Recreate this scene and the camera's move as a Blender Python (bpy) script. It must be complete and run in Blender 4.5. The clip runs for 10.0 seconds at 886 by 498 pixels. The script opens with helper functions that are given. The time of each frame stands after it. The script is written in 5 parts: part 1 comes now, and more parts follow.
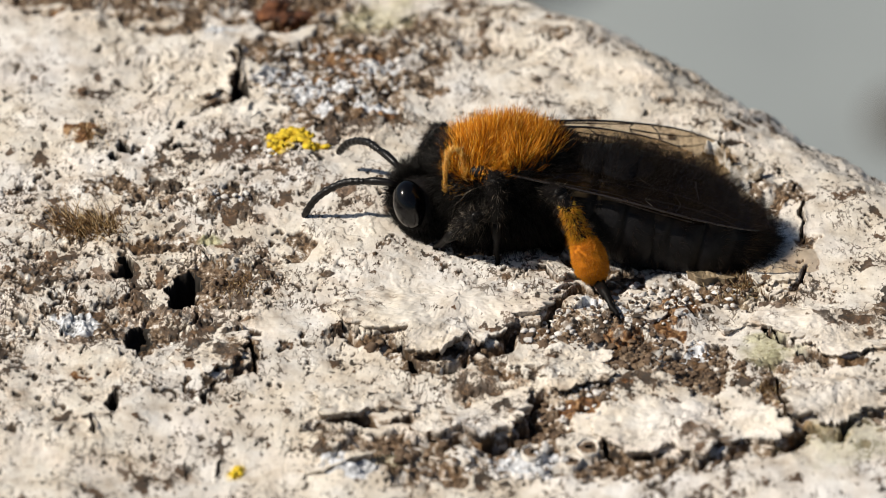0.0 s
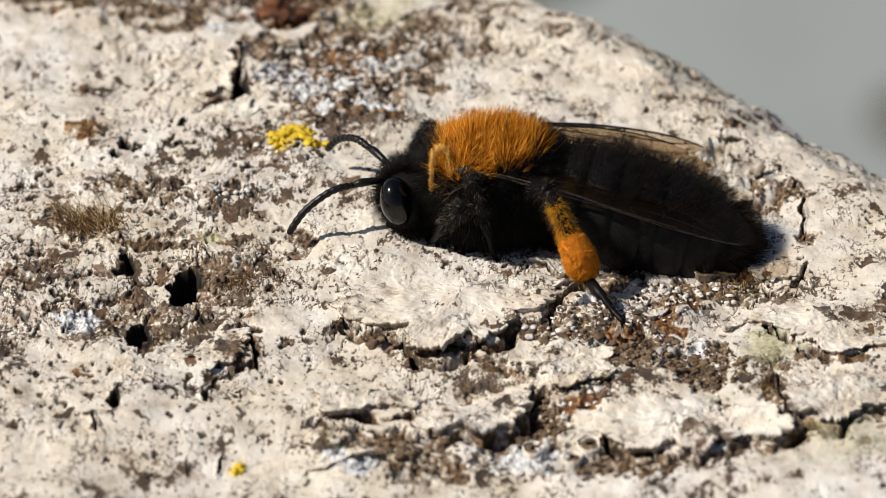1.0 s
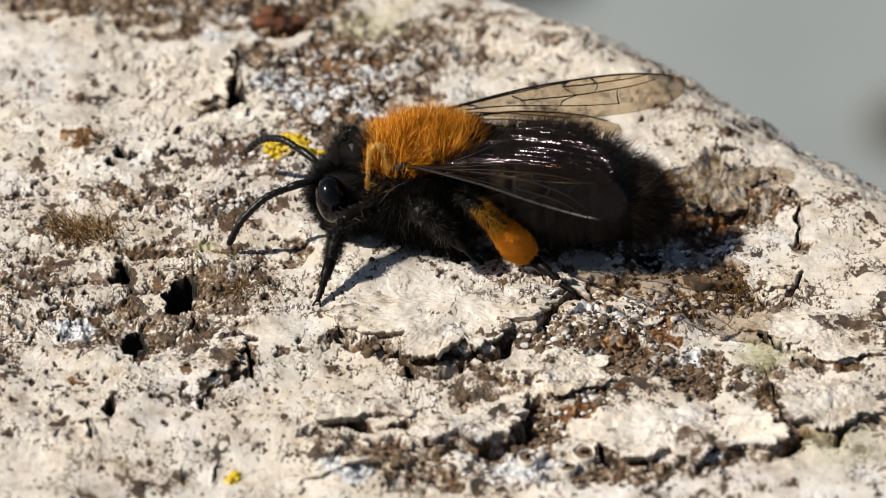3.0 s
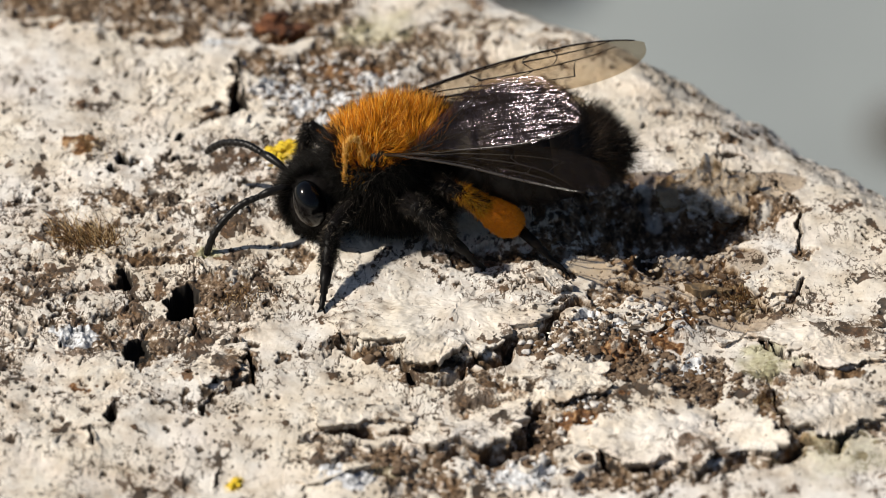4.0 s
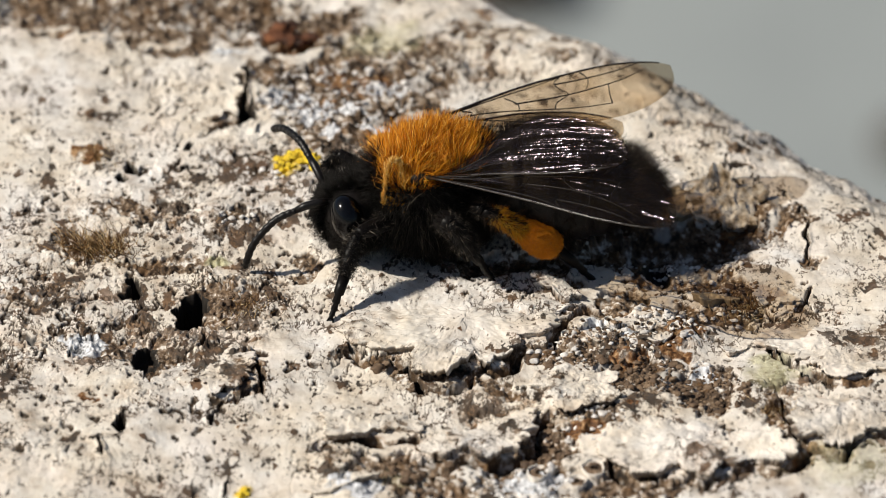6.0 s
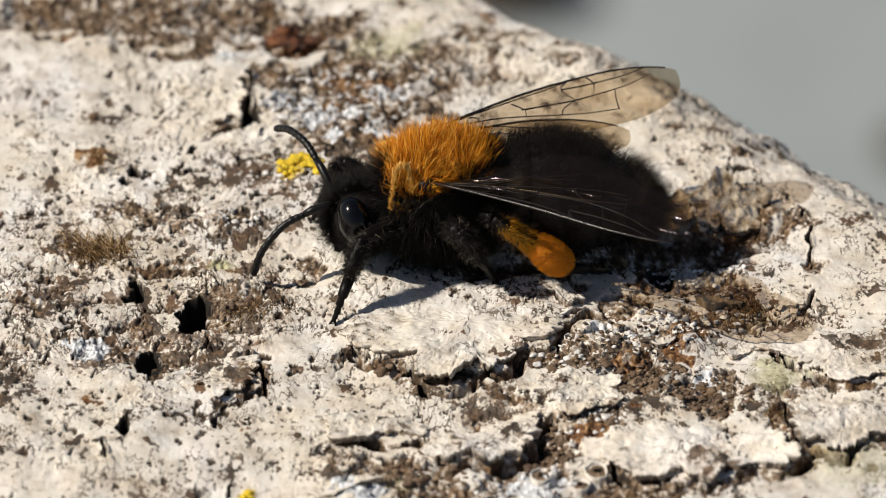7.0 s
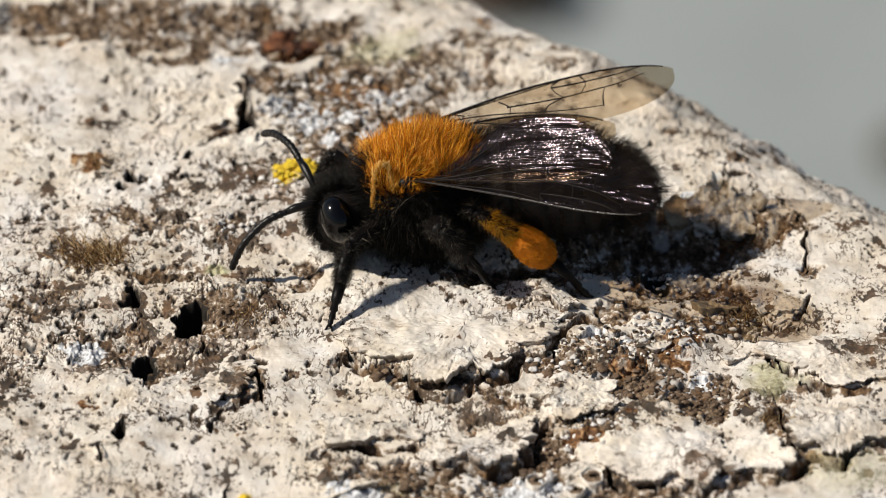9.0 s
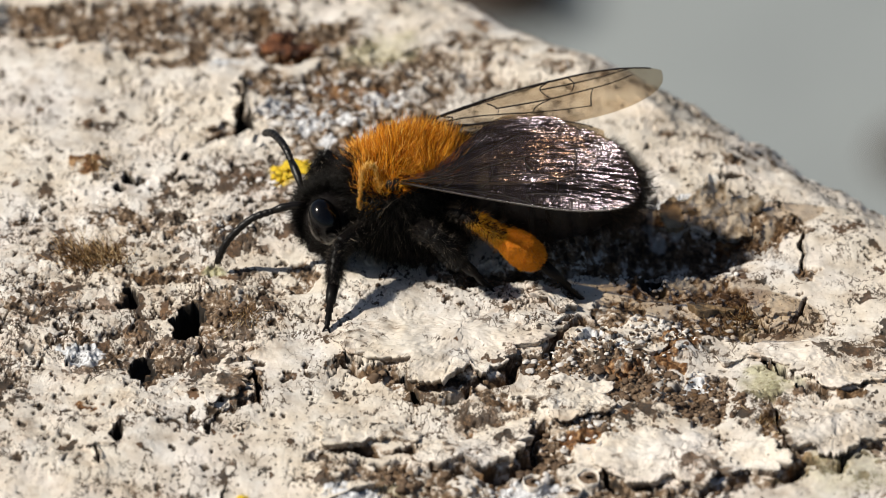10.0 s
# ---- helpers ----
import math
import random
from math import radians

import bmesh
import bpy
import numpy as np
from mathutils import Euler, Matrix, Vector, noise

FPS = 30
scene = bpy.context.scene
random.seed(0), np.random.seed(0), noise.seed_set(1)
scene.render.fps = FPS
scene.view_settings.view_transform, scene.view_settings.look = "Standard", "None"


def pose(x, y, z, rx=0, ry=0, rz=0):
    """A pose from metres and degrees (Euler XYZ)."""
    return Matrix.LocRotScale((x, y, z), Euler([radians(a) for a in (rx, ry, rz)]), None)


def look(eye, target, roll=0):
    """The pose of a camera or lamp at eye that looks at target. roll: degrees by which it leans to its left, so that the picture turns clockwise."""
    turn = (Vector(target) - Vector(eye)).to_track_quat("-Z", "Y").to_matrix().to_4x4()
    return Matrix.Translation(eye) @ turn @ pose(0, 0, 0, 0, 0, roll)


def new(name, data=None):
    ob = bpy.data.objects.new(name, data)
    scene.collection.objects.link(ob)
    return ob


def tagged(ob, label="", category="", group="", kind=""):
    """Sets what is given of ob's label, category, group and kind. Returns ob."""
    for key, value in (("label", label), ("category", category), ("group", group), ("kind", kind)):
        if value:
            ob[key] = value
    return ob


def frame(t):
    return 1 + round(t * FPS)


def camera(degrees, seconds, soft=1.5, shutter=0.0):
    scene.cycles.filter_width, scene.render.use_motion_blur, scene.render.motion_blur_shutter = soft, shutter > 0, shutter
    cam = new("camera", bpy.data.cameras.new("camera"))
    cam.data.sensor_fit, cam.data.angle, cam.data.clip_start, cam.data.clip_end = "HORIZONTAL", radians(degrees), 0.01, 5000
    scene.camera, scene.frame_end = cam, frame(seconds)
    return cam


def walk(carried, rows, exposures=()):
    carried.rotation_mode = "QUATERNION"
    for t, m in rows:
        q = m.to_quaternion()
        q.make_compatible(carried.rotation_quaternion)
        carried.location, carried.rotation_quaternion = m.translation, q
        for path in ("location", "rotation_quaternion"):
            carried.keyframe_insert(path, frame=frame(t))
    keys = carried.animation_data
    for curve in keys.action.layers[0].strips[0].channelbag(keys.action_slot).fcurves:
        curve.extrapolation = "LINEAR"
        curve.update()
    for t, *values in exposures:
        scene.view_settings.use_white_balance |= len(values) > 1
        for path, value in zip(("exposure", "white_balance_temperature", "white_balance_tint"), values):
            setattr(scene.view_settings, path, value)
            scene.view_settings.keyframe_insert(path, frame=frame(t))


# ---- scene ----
MM = 0.001

# ---- camera ----
cam = camera(7.9, 10.0, soft=0.5)
PATH = [
    (0, (0.00, -180.99, 104.49), (0.371, 0.442, -1.250), 0.057),
    (0.5, (0.00, -181.16, 104.59), (0.339, 0.206, -1.263), 0.012),
    (1, (0.00, -181.19, 104.61), (0.337, 0.197, -1.225), 0.009),
    (1.5, (0.00, -181.19, 104.61), (0.368, 0.200, -1.199), 0.027),
    (2, (0.00, -181.41, 104.73), (0.428, 0.019, -1.016), 0.075),
    (2.5, (0.00, -181.30, 104.67), (0.498, 0.197, -1.020), 0.084),
    (4, (0.00, -181.45, 104.76), (0.441, 0.187, -0.642), 0.093),
    (4.5, (0.00, -181.66, 104.88), (0.461, 0.013, -0.448), 0.058),
    (5, (0.00, -181.68, 104.89), (0.337, 0.054, -0.338), 0.074),
    (5.5, (0.00, -181.67, 104.88), (0.231, 0.093, -0.294), 0.050),
    (7, (0.00, -181.84, 104.98), (0.060, 0.008, -0.055), 0.043),
    (7.5, (0.00, -181.87, 105.00), (0.000, -0.003, 0.002), 0.000),
    (8, (0.00, -181.94, 105.04), (-0.012, -0.057, 0.070), -0.015),
    (8.5, (0.00, -181.85, 104.99), (-0.071, 0.048, 0.045), -0.013),
    (9, (0.00, -182.00, 105.08), (0.193, -0.075, 0.182), 0.097),
    (9.5, (0.00, -182.14, 105.16), (0.300, -0.201, 0.245), 0.166),
    (10, (0.00, -182.34, 105.27), (0.286, -0.363, 0.420), 0.191),
]
walk(cam, [(t, look(Vector(eye) * MM, Vector(aim) * MM, lean)) for t, eye, aim, lean in PATH])
cam.data.dof.use_dof = True
cam.data.dof.focus_distance = 0.2060
cam.data.dof.aperture_fstop = 104.0

# ---- light ----
SUN_FROM = Vector((-0.97, -0.19, 1.0)).normalized()
world = bpy.data.worlds.new("sky")
scene.world = world
world.use_nodes = True
wt = world.node_tree
sky = wt.nodes.new("ShaderNodeTexSky")
sky.sky_type, sky.sun_disc = "NISHITA", False
sky.sun_elevation = math.asin(SUN_FROM.z)
sky.sun_rotation = math.atan2(SUN_FROM.x, SUN_FROM.y)
wt.links.new(sky.outputs["Color"], wt.nodes["Background"].inputs["Color"])
wt.nodes["Background"].inputs["Strength"].default_value = 0.05
sun = new("sun", bpy.data.lights.new("sun", "SUN"))
sun.data.energy, sun.data.angle, sun.data.color = 4.86, radians(0.53), (1.0, 0.935, 0.825)
sun.matrix_world = look((0, 0, 0), -SUN_FROM)
scene.view_settings.exposure = 0.0


# ---- materials ----
def material(name):
    m = bpy.data.materials.new(name)
    m.use_nodes = True
    return m, m.node_tree.nodes, m.node_tree.links, m.node_tree.nodes["Principled BSDF"]


def grain(nodes, links, scale, detail=5.0, rough=0.6, stretch=None):
    """Noise with scale in cells per millimetre of the object."""
    co = nodes.new("ShaderNodeTexCoord")
    n = nodes.new("ShaderNodeTexNoise")
    n.inputs["Scale"].default_value = scale * 1000
    n.inputs["Detail"].default_value = detail
    n.inputs["Roughness"].default_value = rough
    if stretch:
        mp = nodes.new("ShaderNodeMapping")
        mp.inputs["Scale"].default_value = stretch
        links.new(co.outputs["Object"], mp.inputs["Vector"])
        links.new(mp.outputs["Vector"], n.inputs["Vector"])
    else:
        links.new(co.outputs["Object"], n.inputs["Vector"])
    return n.outputs["Fac"]


def ramp(nodes, links, fac, *stops):
    r = nodes.new("ShaderNodeValToRGB")
    while len(r.color_ramp.elements) < len(stops):
        r.color_ramp.elements.new(0.5)
    for e, (p, c) in zip(r.color_ramp.elements, stops):
        e.position = p
        e.color = (*c, 1) if len(c) == 3 else (c[0], c[0], c[0], 1)
    links.new(fac, r.inputs["Fac"])
    return r.outputs["Color"]


def blend(nodes, links, fac, a, b, mode="MIX"):
    n = nodes.new("ShaderNodeMix")
    n.data_type, n.blend_type = "RGBA", mode
    for sock, v in ((n.inputs["Factor"], fac), (n.inputs["A"], a), (n.inputs["B"], b)):
        if isinstance(v, (int, float)):
            sock.default_value = v
        elif isinstance(v, tuple):
            sock.default_value = (*v, 1)
        else:
            links.new(v, sock)
    return n.outputs["Result"]


def bump(nodes, links, bsdf, height, strength, distance):
    b = nodes.new("ShaderNodeBump")
    b.inputs["Strength"].default_value = strength
    b.inputs["Distance"].default_value = distance * MM
    links.new(height, b.inputs["Height"])
    links.new(b.outputs["Normal"], bsdf.inputs["Normal"])


def calc(nodes, links, op, a, b=0.0, c=0.0):
    n = nodes.new("ShaderNodeMath")
    n.operation = op
    n.use_clamp = op in ("MULTIPLY", "ADD", "SUBTRACT", "MULTIPLY_ADD")
    for sock, v in zip(n.inputs, (a, b, c)):
        if isinstance(v, (int, float)):
            sock.default_value = v
        else:
            links.new(v, sock)
    return n.outputs["Value"]


def crust_material():
    """Whitish crust; the attributes cover_a and cover_b say where bare bark and coloured lichens lie."""
    m, n, l, p = material("lichen_crust")
    def cover(name):
        a = n.new("ShaderNodeAttribute")
        a.attribute_name = name
        s = n.new("ShaderNodeSeparateColor")
        l.new(a.outputs["Color"], s.inputs["Color"])
        return s.outputs["Red"], s.outputs["Green"], s.outputs["Blue"], a.outputs["Alpha"]
    bare, speck, rust, crevice_shade = cover("cover_a")
    yellow, green, pale, _ = cover("cover_b")
    fleckle = grain(n, l, 1.9, 5, 0.62, (1.0, 0.58, 1.0))
    broad, mid, fine, tiny = grain(n, l, 0.16, 4), grain(n, l, 0.9, 5), grain(n, l, 4.5, 5, 0.65), grain(n, l, 14, 3)
    white = ramp(n, l, mid, (0.26, (0.42, 0.34, 0.255)), (0.42, (0.66, 0.585, 0.485)), (0.6, (0.755, 0.70, 0.615)), (0.78, (0.82, 0.785, 0.72)))
    cool = ramp(n, l, mid, (0.3, (0.50, 0.45, 0.40)), (0.5, (0.72, 0.69, 0.66)), (0.7, (0.82, 0.81, 0.80)))
    white = blend(n, l, ramp(n, l, broad, (0.42, (0,)), (0.66, (1,))), white, cool)
    # fine dark flecks, denser where speck is high
    dirt = ramp(n, l, grain(n, l, 0.38, 5, 0.62), (0.44, (0,)), (0.6, (1,)))
    white = blend(n, l, calc(n, l, "MULTIPLY", dirt, 0.22), white, (0.50, 0.40, 0.29))
    level = calc(n, l, "MULTIPLY_ADD", dirt, 0.155, calc(n, l, "MULTIPLY_ADD", speck, 0.115, 0.312))
    fleck = calc(n, l, "MULTIPLY", calc(n, l, "SUBTRACT", level, fleckle), 60.0)
    tone = ramp(n, l, grain(n, l, 0.7, 4), (0.46, (0.018, 0.012, 0.008)), (0.64, (0.12, 0.058, 0.024)))
    white = blend(n, l, calc(n, l, "MULTIPLY", fleck, 0.95), white, tone)
    stain = calc(n, l, "MULTIPLY", ramp(n, l, grain(n, l, 1.7, 6, 0.72), (0.50, (0,)), (0.60, (1,))), calc(n, l, "MULTIPLY_ADD", speck, 0.55, 0.13))
    white = blend(n, l, stain, white, (0.30, 0.175, 0.085))
    blush = calc(n, l, "MULTIPLY", ramp(n, l, grain(n, l, 0.45, 4, 0.6), (0.52, (0,)), (0.68, (1,))), 0.26)
    white = blend(n, l, blush, white, (0.74, 0.58, 0.46))
    pin = calc(n, l, "MULTIPLY", calc(n, l, "SUBTRACT", calc(n, l, "MULTIPLY_ADD", dirt, 0.09, calc(n, l, "MULTIPLY_ADD", speck, 0.10, 0.338)), grain(n, l, 6.4, 4, 0.6, (1.0, 0.55, 1.0))), 60.0)
    white = blend(n, l, calc(n, l, "MULTIPLY", pin, 0.85), white, (0.07, 0.048, 0.033))
    # hair-fine crackle, in patches
    hatch = grain(n, l, 2.6, 3, 0.55, (1.3, 0.5, 1.0))
    web = calc(n, l, "ABSOLUTE", calc(n, l, "ADD", hatch, -0.5))
    n_web = web.node.inputs[0].links[0].from_node
    n_web.use_clamp = False
    thin = ramp(n, l, web, (0.014, (1,)), (0.034, (0,)))
    where = calc(n, l, "MULTIPLY_ADD", speck, 0.55, ramp(n, l, grain(n, l, 0.62, 5, 0.6), (0.5, (0,)), (0.6, (0.9,))))
    white = blend(n, l, calc(n, l, "MULTIPLY", thin, where), white, (0.085, 0.056, 0.036))
    # bare bark: dark granules with lighter crumbs
    crumb = calc(n, l, "MULTIPLY_ADD", calc(n, l, "SUBTRACT", grain(n, l, 2.1, 5, 0.68), 0.0), 0.6, calc(n, l, "MULTIPLY", fine, 0.4))
    bark = ramp(n, l, crumb, (0.34, (0.008, 0.006, 0.005)), (0.44, (0.04, 0.026, 0.016)), (0.5, (0.14, 0.09, 0.052)), (0.55, (0.30, 0.235, 0.175)), (0.585, (0.72, 0.67, 0.61)))
    bark = blend(n, l, ramp(n, l, mid, (0.5, (0,)), (0.72, (0.6,))), bark, (0.21, 0.11, 0.042), "MIX")
    blotch = grain(n, l, 0.75, 3, 0.5, (1.0, 0.6, 1.0))
    bark = blend(n, l, ramp(n, l, blotch, (0.6, (0,)), (0.66, (0.75,))), bark, blend(n, l, fine, (0.30, 0.27, 0.235), (0.70, 0.68, 0.65)))
    col = blend(n, l, bare, white, bark)
    rusty = ramp(n, l, fine, (0.35, (0.035, 0.017, 0.009)), (0.5, (0.17, 0.075, 0.026)), (0.66, (0.42, 0.27, 0.14)))
    col = blend(n, l, rust, col, rusty)
    gold = ramp(n, l, fine, (0.3, (0.45, 0.27, 0.01)), (0.6, (0.85, 0.62, 0.03)))
    col = blend(n, l, yellow, col, gold)
    olive = ramp(n, l, fine, (0.35, (0.22, 0.19, 0.1)), (0.62, (0.52, 0.5, 0.32)))
    col = blend(n, l, green, col, olive)
    chalk = ramp(n, l, fine, (0.34, (0.22, 0.22, 0.225)), (0.5, (0.58, 0.585, 0.60)), (0.66, (0.84, 0.845, 0.86)))
    col = blend(n, l, pale, col, chalk)
    # shade inside cracks, holes and pits, painted as a near-black colour
    col = blend(n, l, crevice_shade, col, ramp(n, l, fine, (0.35, (0.005, 0.004, 0.003)), (0.7, (0.022, 0.016, 0.011))))
    l.new(col, p.inputs["Base Color"])
    l.new(ramp(n, l, fine, (0.3, (0.62,)), (0.7, (0.92,))), p.inputs["Roughness"])
    p.inputs["Specular IOR Level"].default_value = 0.3
    crinkle = grain(n, l, 1.5, 6, 0.7, (1.0, 0.7, 1.0))
    relief = calc(n, l, "MULTIPLY_ADD", crinkle, 0.5, calc(n, l, "MULTIPLY_ADD", tiny, 0.12, calc(n, l, "MULTIPLY", fine, 0.36)))
    bump(n, l, p, relief, 0.5, 0.12)
    return m


def chitin_material(name, dark, light, rough, coat=0.0, relief=0.35, shine=0.5):
    m, n, l, p = material(name)
    f = grain(n, l, 9, 4)
    l.new(ramp(n, l, f, (0.35, dark), (0.7, light)), p.inputs["Base Color"])
    l.new(ramp(n, l, grain(n, l, 3, 3), (0.3, (rough * 0.75,)), (0.7, (min(1, rough * 1.25),))), p.inputs["Roughness"])
    p.inputs["Coat Weight"].default_value = coat
    p.inputs["Specular IOR Level"].default_value = shine
    if relief:
        bump(n, l, p, grain(n, l, 22, 3), relief, 0.02)
    return m


def hair_material(name, *stops, rough=0.45, shine=0.3):
    """Colour differs from hair to hair."""
    m, n, l, p = material(name)
    g = n.new("ShaderNodeNewGeometry")
    l.new(ramp(n, l, g.outputs["Random Per Island"], *stops), p.inputs["Base Color"])
    p.inputs["Roughness"].default_value = rough
    p.inputs["Specular IOR Level"].default_value = shine
    return m


def wing_material():
    """A smoky film: tinted see-through, with a wrinkled violet-white gloss."""
    m, n, l, p = material("wing_membrane")
    n.remove(p)
    folds = grain(n, l, 1.2, 3, 0.5, (0.2, 2.0, 1.0))
    gloss = n.new("ShaderNodeBsdfGlossy")
    gloss.inputs["Color"].default_value = (0.90, 0.80, 1.0, 1)
    gloss.inputs["Roughness"].default_value = 0.14
    bump(n, l, gloss, calc(n, l, "MULTIPLY_ADD", grain(n, l, 8, 2, 0.6, (0.6, 1.0, 1.0)), 0.075, folds), 1.0, 0.3)
    dull = n.new("ShaderNodeBsdfDiffuse")
    l.new(ramp(n, l, grain(n, l, 4, 3), (0.4, (0.035, 0.024, 0.014)), (0.7, (0.10, 0.07, 0.035))), dull.inputs["Color"])
    skin = n.new("ShaderNodeMixShader")
    skin.inputs["Fac"].default_value = 0.4
    l.new(dull.outputs["BSDF"], skin.inputs[1])
    l.new(gloss.outputs["BSDF"], skin.inputs[2])
    clear = n.new("ShaderNodeBsdfTransparent")
    l.new(ramp(n, l, grain(n, l, 0.8, 3), (0.3, (0.76, 0.69, 0.59)), (0.7, (0.885, 0.835, 0.75))), clear.inputs["Color"])
    mix = n.new("ShaderNodeMixShader")
    mix.inputs["Fac"].default_value = 0.05
    l.new(clear.outputs["BSDF"], mix.inputs[1])
    l.new(skin.outputs["Shader"], mix.inputs[2])
    l.new(mix.outputs["Shader"], n["Material Output"].inputs["Surface"])
    return m


def plain_material(name, rough, scale, *stops, bumps=(0.4, 0.05)):
    m, n, l, p = material(name)
    f = grain(n, l, scale, 5)
    l.new(ramp(n, l, f, *stops), p.inputs["Base Color"])
    p.inputs["Roughness"].default_value = rough
    bump(n, l, p, grain(n, l, scale * 2.5, 4), *bumps)
    return m


CRUST = crust_material()
CHITIN = chitin_material("black_chitin", (0.006, 0.005, 0.005), (0.013, 0.011, 0.010), 0.45, shine=0.15)
EYE_SHELL = chitin_material("eye_shell", (0.002, 0.002, 0.0025), (0.003, 0.003, 0.0035), 0.15, relief=0.0, shine=0.35)
ABDOMEN_SHELL = chitin_material("abdomen_shell", (0.004, 0.0035, 0.0035), (0.010, 0.009, 0.010), 0.5, shine=0.2)
LEG_SHELL = chitin_material("leg_shell", (0.0035, 0.003, 0.0028), (0.008, 0.0065, 0.006), 0.42, shine=0.13)
ANTENNA_SHELL = chitin_material("antenna_shell", (0.004, 0.0032, 0.003), (0.010, 0.008, 0.007), 0.38, shine=0.3)
BLACK_HAIR = hair_material("black_hair", (0.0, (0.003, 0.0025, 0.002)), (0.7, (0.006, 0.005, 0.004)), (0.92, (0.010, 0.008, 0.007)), (0.99, (0.035, 0.028, 0.022)), shine=0.12)
BROWN_HAIR = hair_material("brown_black_hair", (0.0, (0.005, 0.0035, 0.0025)), (0.8, (0.012, 0.008, 0.006)), (0.97, (0.03, 0.02, 0.013)), shine=0.12)
ORANGE_HAIR = hair_material("orange_hair", (0.0, (0.16, 0.038, 0.002)), (0.25, (0.40, 0.115, 0.004)), (0.6, (0.62, 0.21, 0.007)), (0.85, (0.80, 0.36, 0.02)), (0.97, (0.88, 0.56, 0.12)), shine=0.15)
GOLD_HAIR = hair_material("golden_hair", (0.0, (0.60, 0.26, 0.02)), (0.6, (0.80, 0.46, 0.08)), (0.95, (0.90, 0.68, 0.28)))
YELLOW_HAIR = hair_material("yellow_dusted_hair", (0.0, (0.34, 0.14, 0.005)), (0.5, (0.62, 0.32, 0.012)), (0.9, (0.78, 0.48, 0.04)))
PALE_HAIR = hair_material("greyish_hair", (0.0, (0.035, 0.028, 0.02)), (0.6, (0.13, 0.105, 0.08)), (0.95, (0.30, 0.25, 0.19)))
POLLEN_HAIR = hair_material("pollen_brush_hair", (0.0, (0.50, 0.15, 0.003)), (0.9, (0.80, 0.32, 0.01)))
POLLEN = plain_material("orange_pollen", 0.85, 9, (0.3, (0.44, 0.12, 0.003)), (0.55, (0.70, 0.225, 0.004)), (0.75, (0.80, 0.34, 0.012)), bumps=(0.9, 0.05))
POLLEN_DUST = plain_material("yellow_pollen", 0.85, 5, (0.35, (0.06, 0.03, 0.006)), (0.5, (0.46, 0.2, 0.008)), (0.7, (0.74, 0.4, 0.02)), bumps=(0.8, 0.04))
WING = wing_material()
VEIN = chitin_material("wing_vein", (0.005, 0.0035, 0.0025), (0.012, 0.008, 0.005), 0.45, shine=0.16)
COSTA = chitin_material("front_wing_vein", (0.008, 0.005, 0.003), (0.02, 0.012, 0.007), 0.3, shine=0.7)
FRINGE_HAIR = hair_material("brown_fringe_hair", (0.0, (0.008, 0.0055, 0.004)), (0.6, (0.022, 0.014, 0.009)), (0.97, (0.10, 0.065, 0.04)), shine=0.25)
YELLOW_LICHEN = plain_material("yellow_lichen", 0.85, 6, (0.3, (0.5, 0.3, 0.008)), (0.6, (0.8, 0.58, 0.03)), bumps=(0.8, 0.06))
RUST_LICHEN = plain_material("rusty_lichen", 0.85, 3, (0.35, (0.02, 0.009, 0.005)), (0.55, (0.11, 0.036, 0.012)), (0.7, (0.22, 0.08, 0.026)), bumps=(0.8, 0.06))
BROWN_GRANULE = plain_material("brown_granules", 0.75, 2.2, (0.3, (0.04, 0.025, 0.015)), (0.5, (0.13, 0.08, 0.046)), (0.72, (0.32, 0.225, 0.14)), bumps=(0.8, 0.06))
WHITE_CRUMB = plain_material("white_crumbs", 0.8, 3, (0.3, (0.4, 0.36, 0.32)), (0.6, (0.78, 0.75, 0.72)), bumps=(0.8, 0.06))
DRY_MOSS = hair_material("dry_moss", (0.0, (0.035, 0.016, 0.006)), (0.45, (0.14, 0.07, 0.022)), (0.75, (0.32, 0.19, 0.07)), (0.95, (0.66, 0.52, 0.3)))
PAVING = plain_material("grey_paving", 0.9, 0.02, (0.3, (0.258, 0.281, 0.283)), (0.7, (0.304, 0.330, 0.329)), bumps=(0.3, 0.5))
DARK_WOOD = plain_material("dark_wood", 0.8, 0.4, (0.3, (0.025, 0.016, 0.01)), (0.7, (0.07, 0.045, 0.03)), bumps=(0.6, 0.3))


# ---- mesh helpers ----
def mesh_object(name, me, mat, parent=None, label="", smooth=True):
    me.materials.append(mat)
    if smooth:
        me.shade_smooth()
    ob = new(name, me)
    if parent is not None:
        ob.parent = parent
    return tagged(ob, label)


def part(name, bm, mat, parent, label="", smooth=True):
    me = bpy.data.meshes.new(name)
    bm.to_mesh(me)
    bm.free()
    return mesh_object(name, me, mat, parent, label, smooth)


def arrays_mesh(name, co, faces):
    """A mesh from arrays: vertices in metres, faces of one size."""
    me = bpy.data.meshes.new(name)
    k = faces.shape[1]
    me.vertices.add(len(co))
    me.vertices.foreach_set("co", np.ascontiguousarray(co, np.float32).ravel())
    me.loops.add(faces.size)
    me.loops.foreach_set("vertex_index", np.ascontiguousarray(faces, np.int32).ravel())
    me.polygons.add(len(faces))
    me.polygons.foreach_set("loop_start", np.arange(0, faces.size, k, dtype=np.int32))
    me.polygons.foreach_set("loop_total", np.full(len(faces), k, np.int32))
    me.update(calc_edges=True)
    return me


TABLE = np.random.RandomState(7).rand(256, 256)


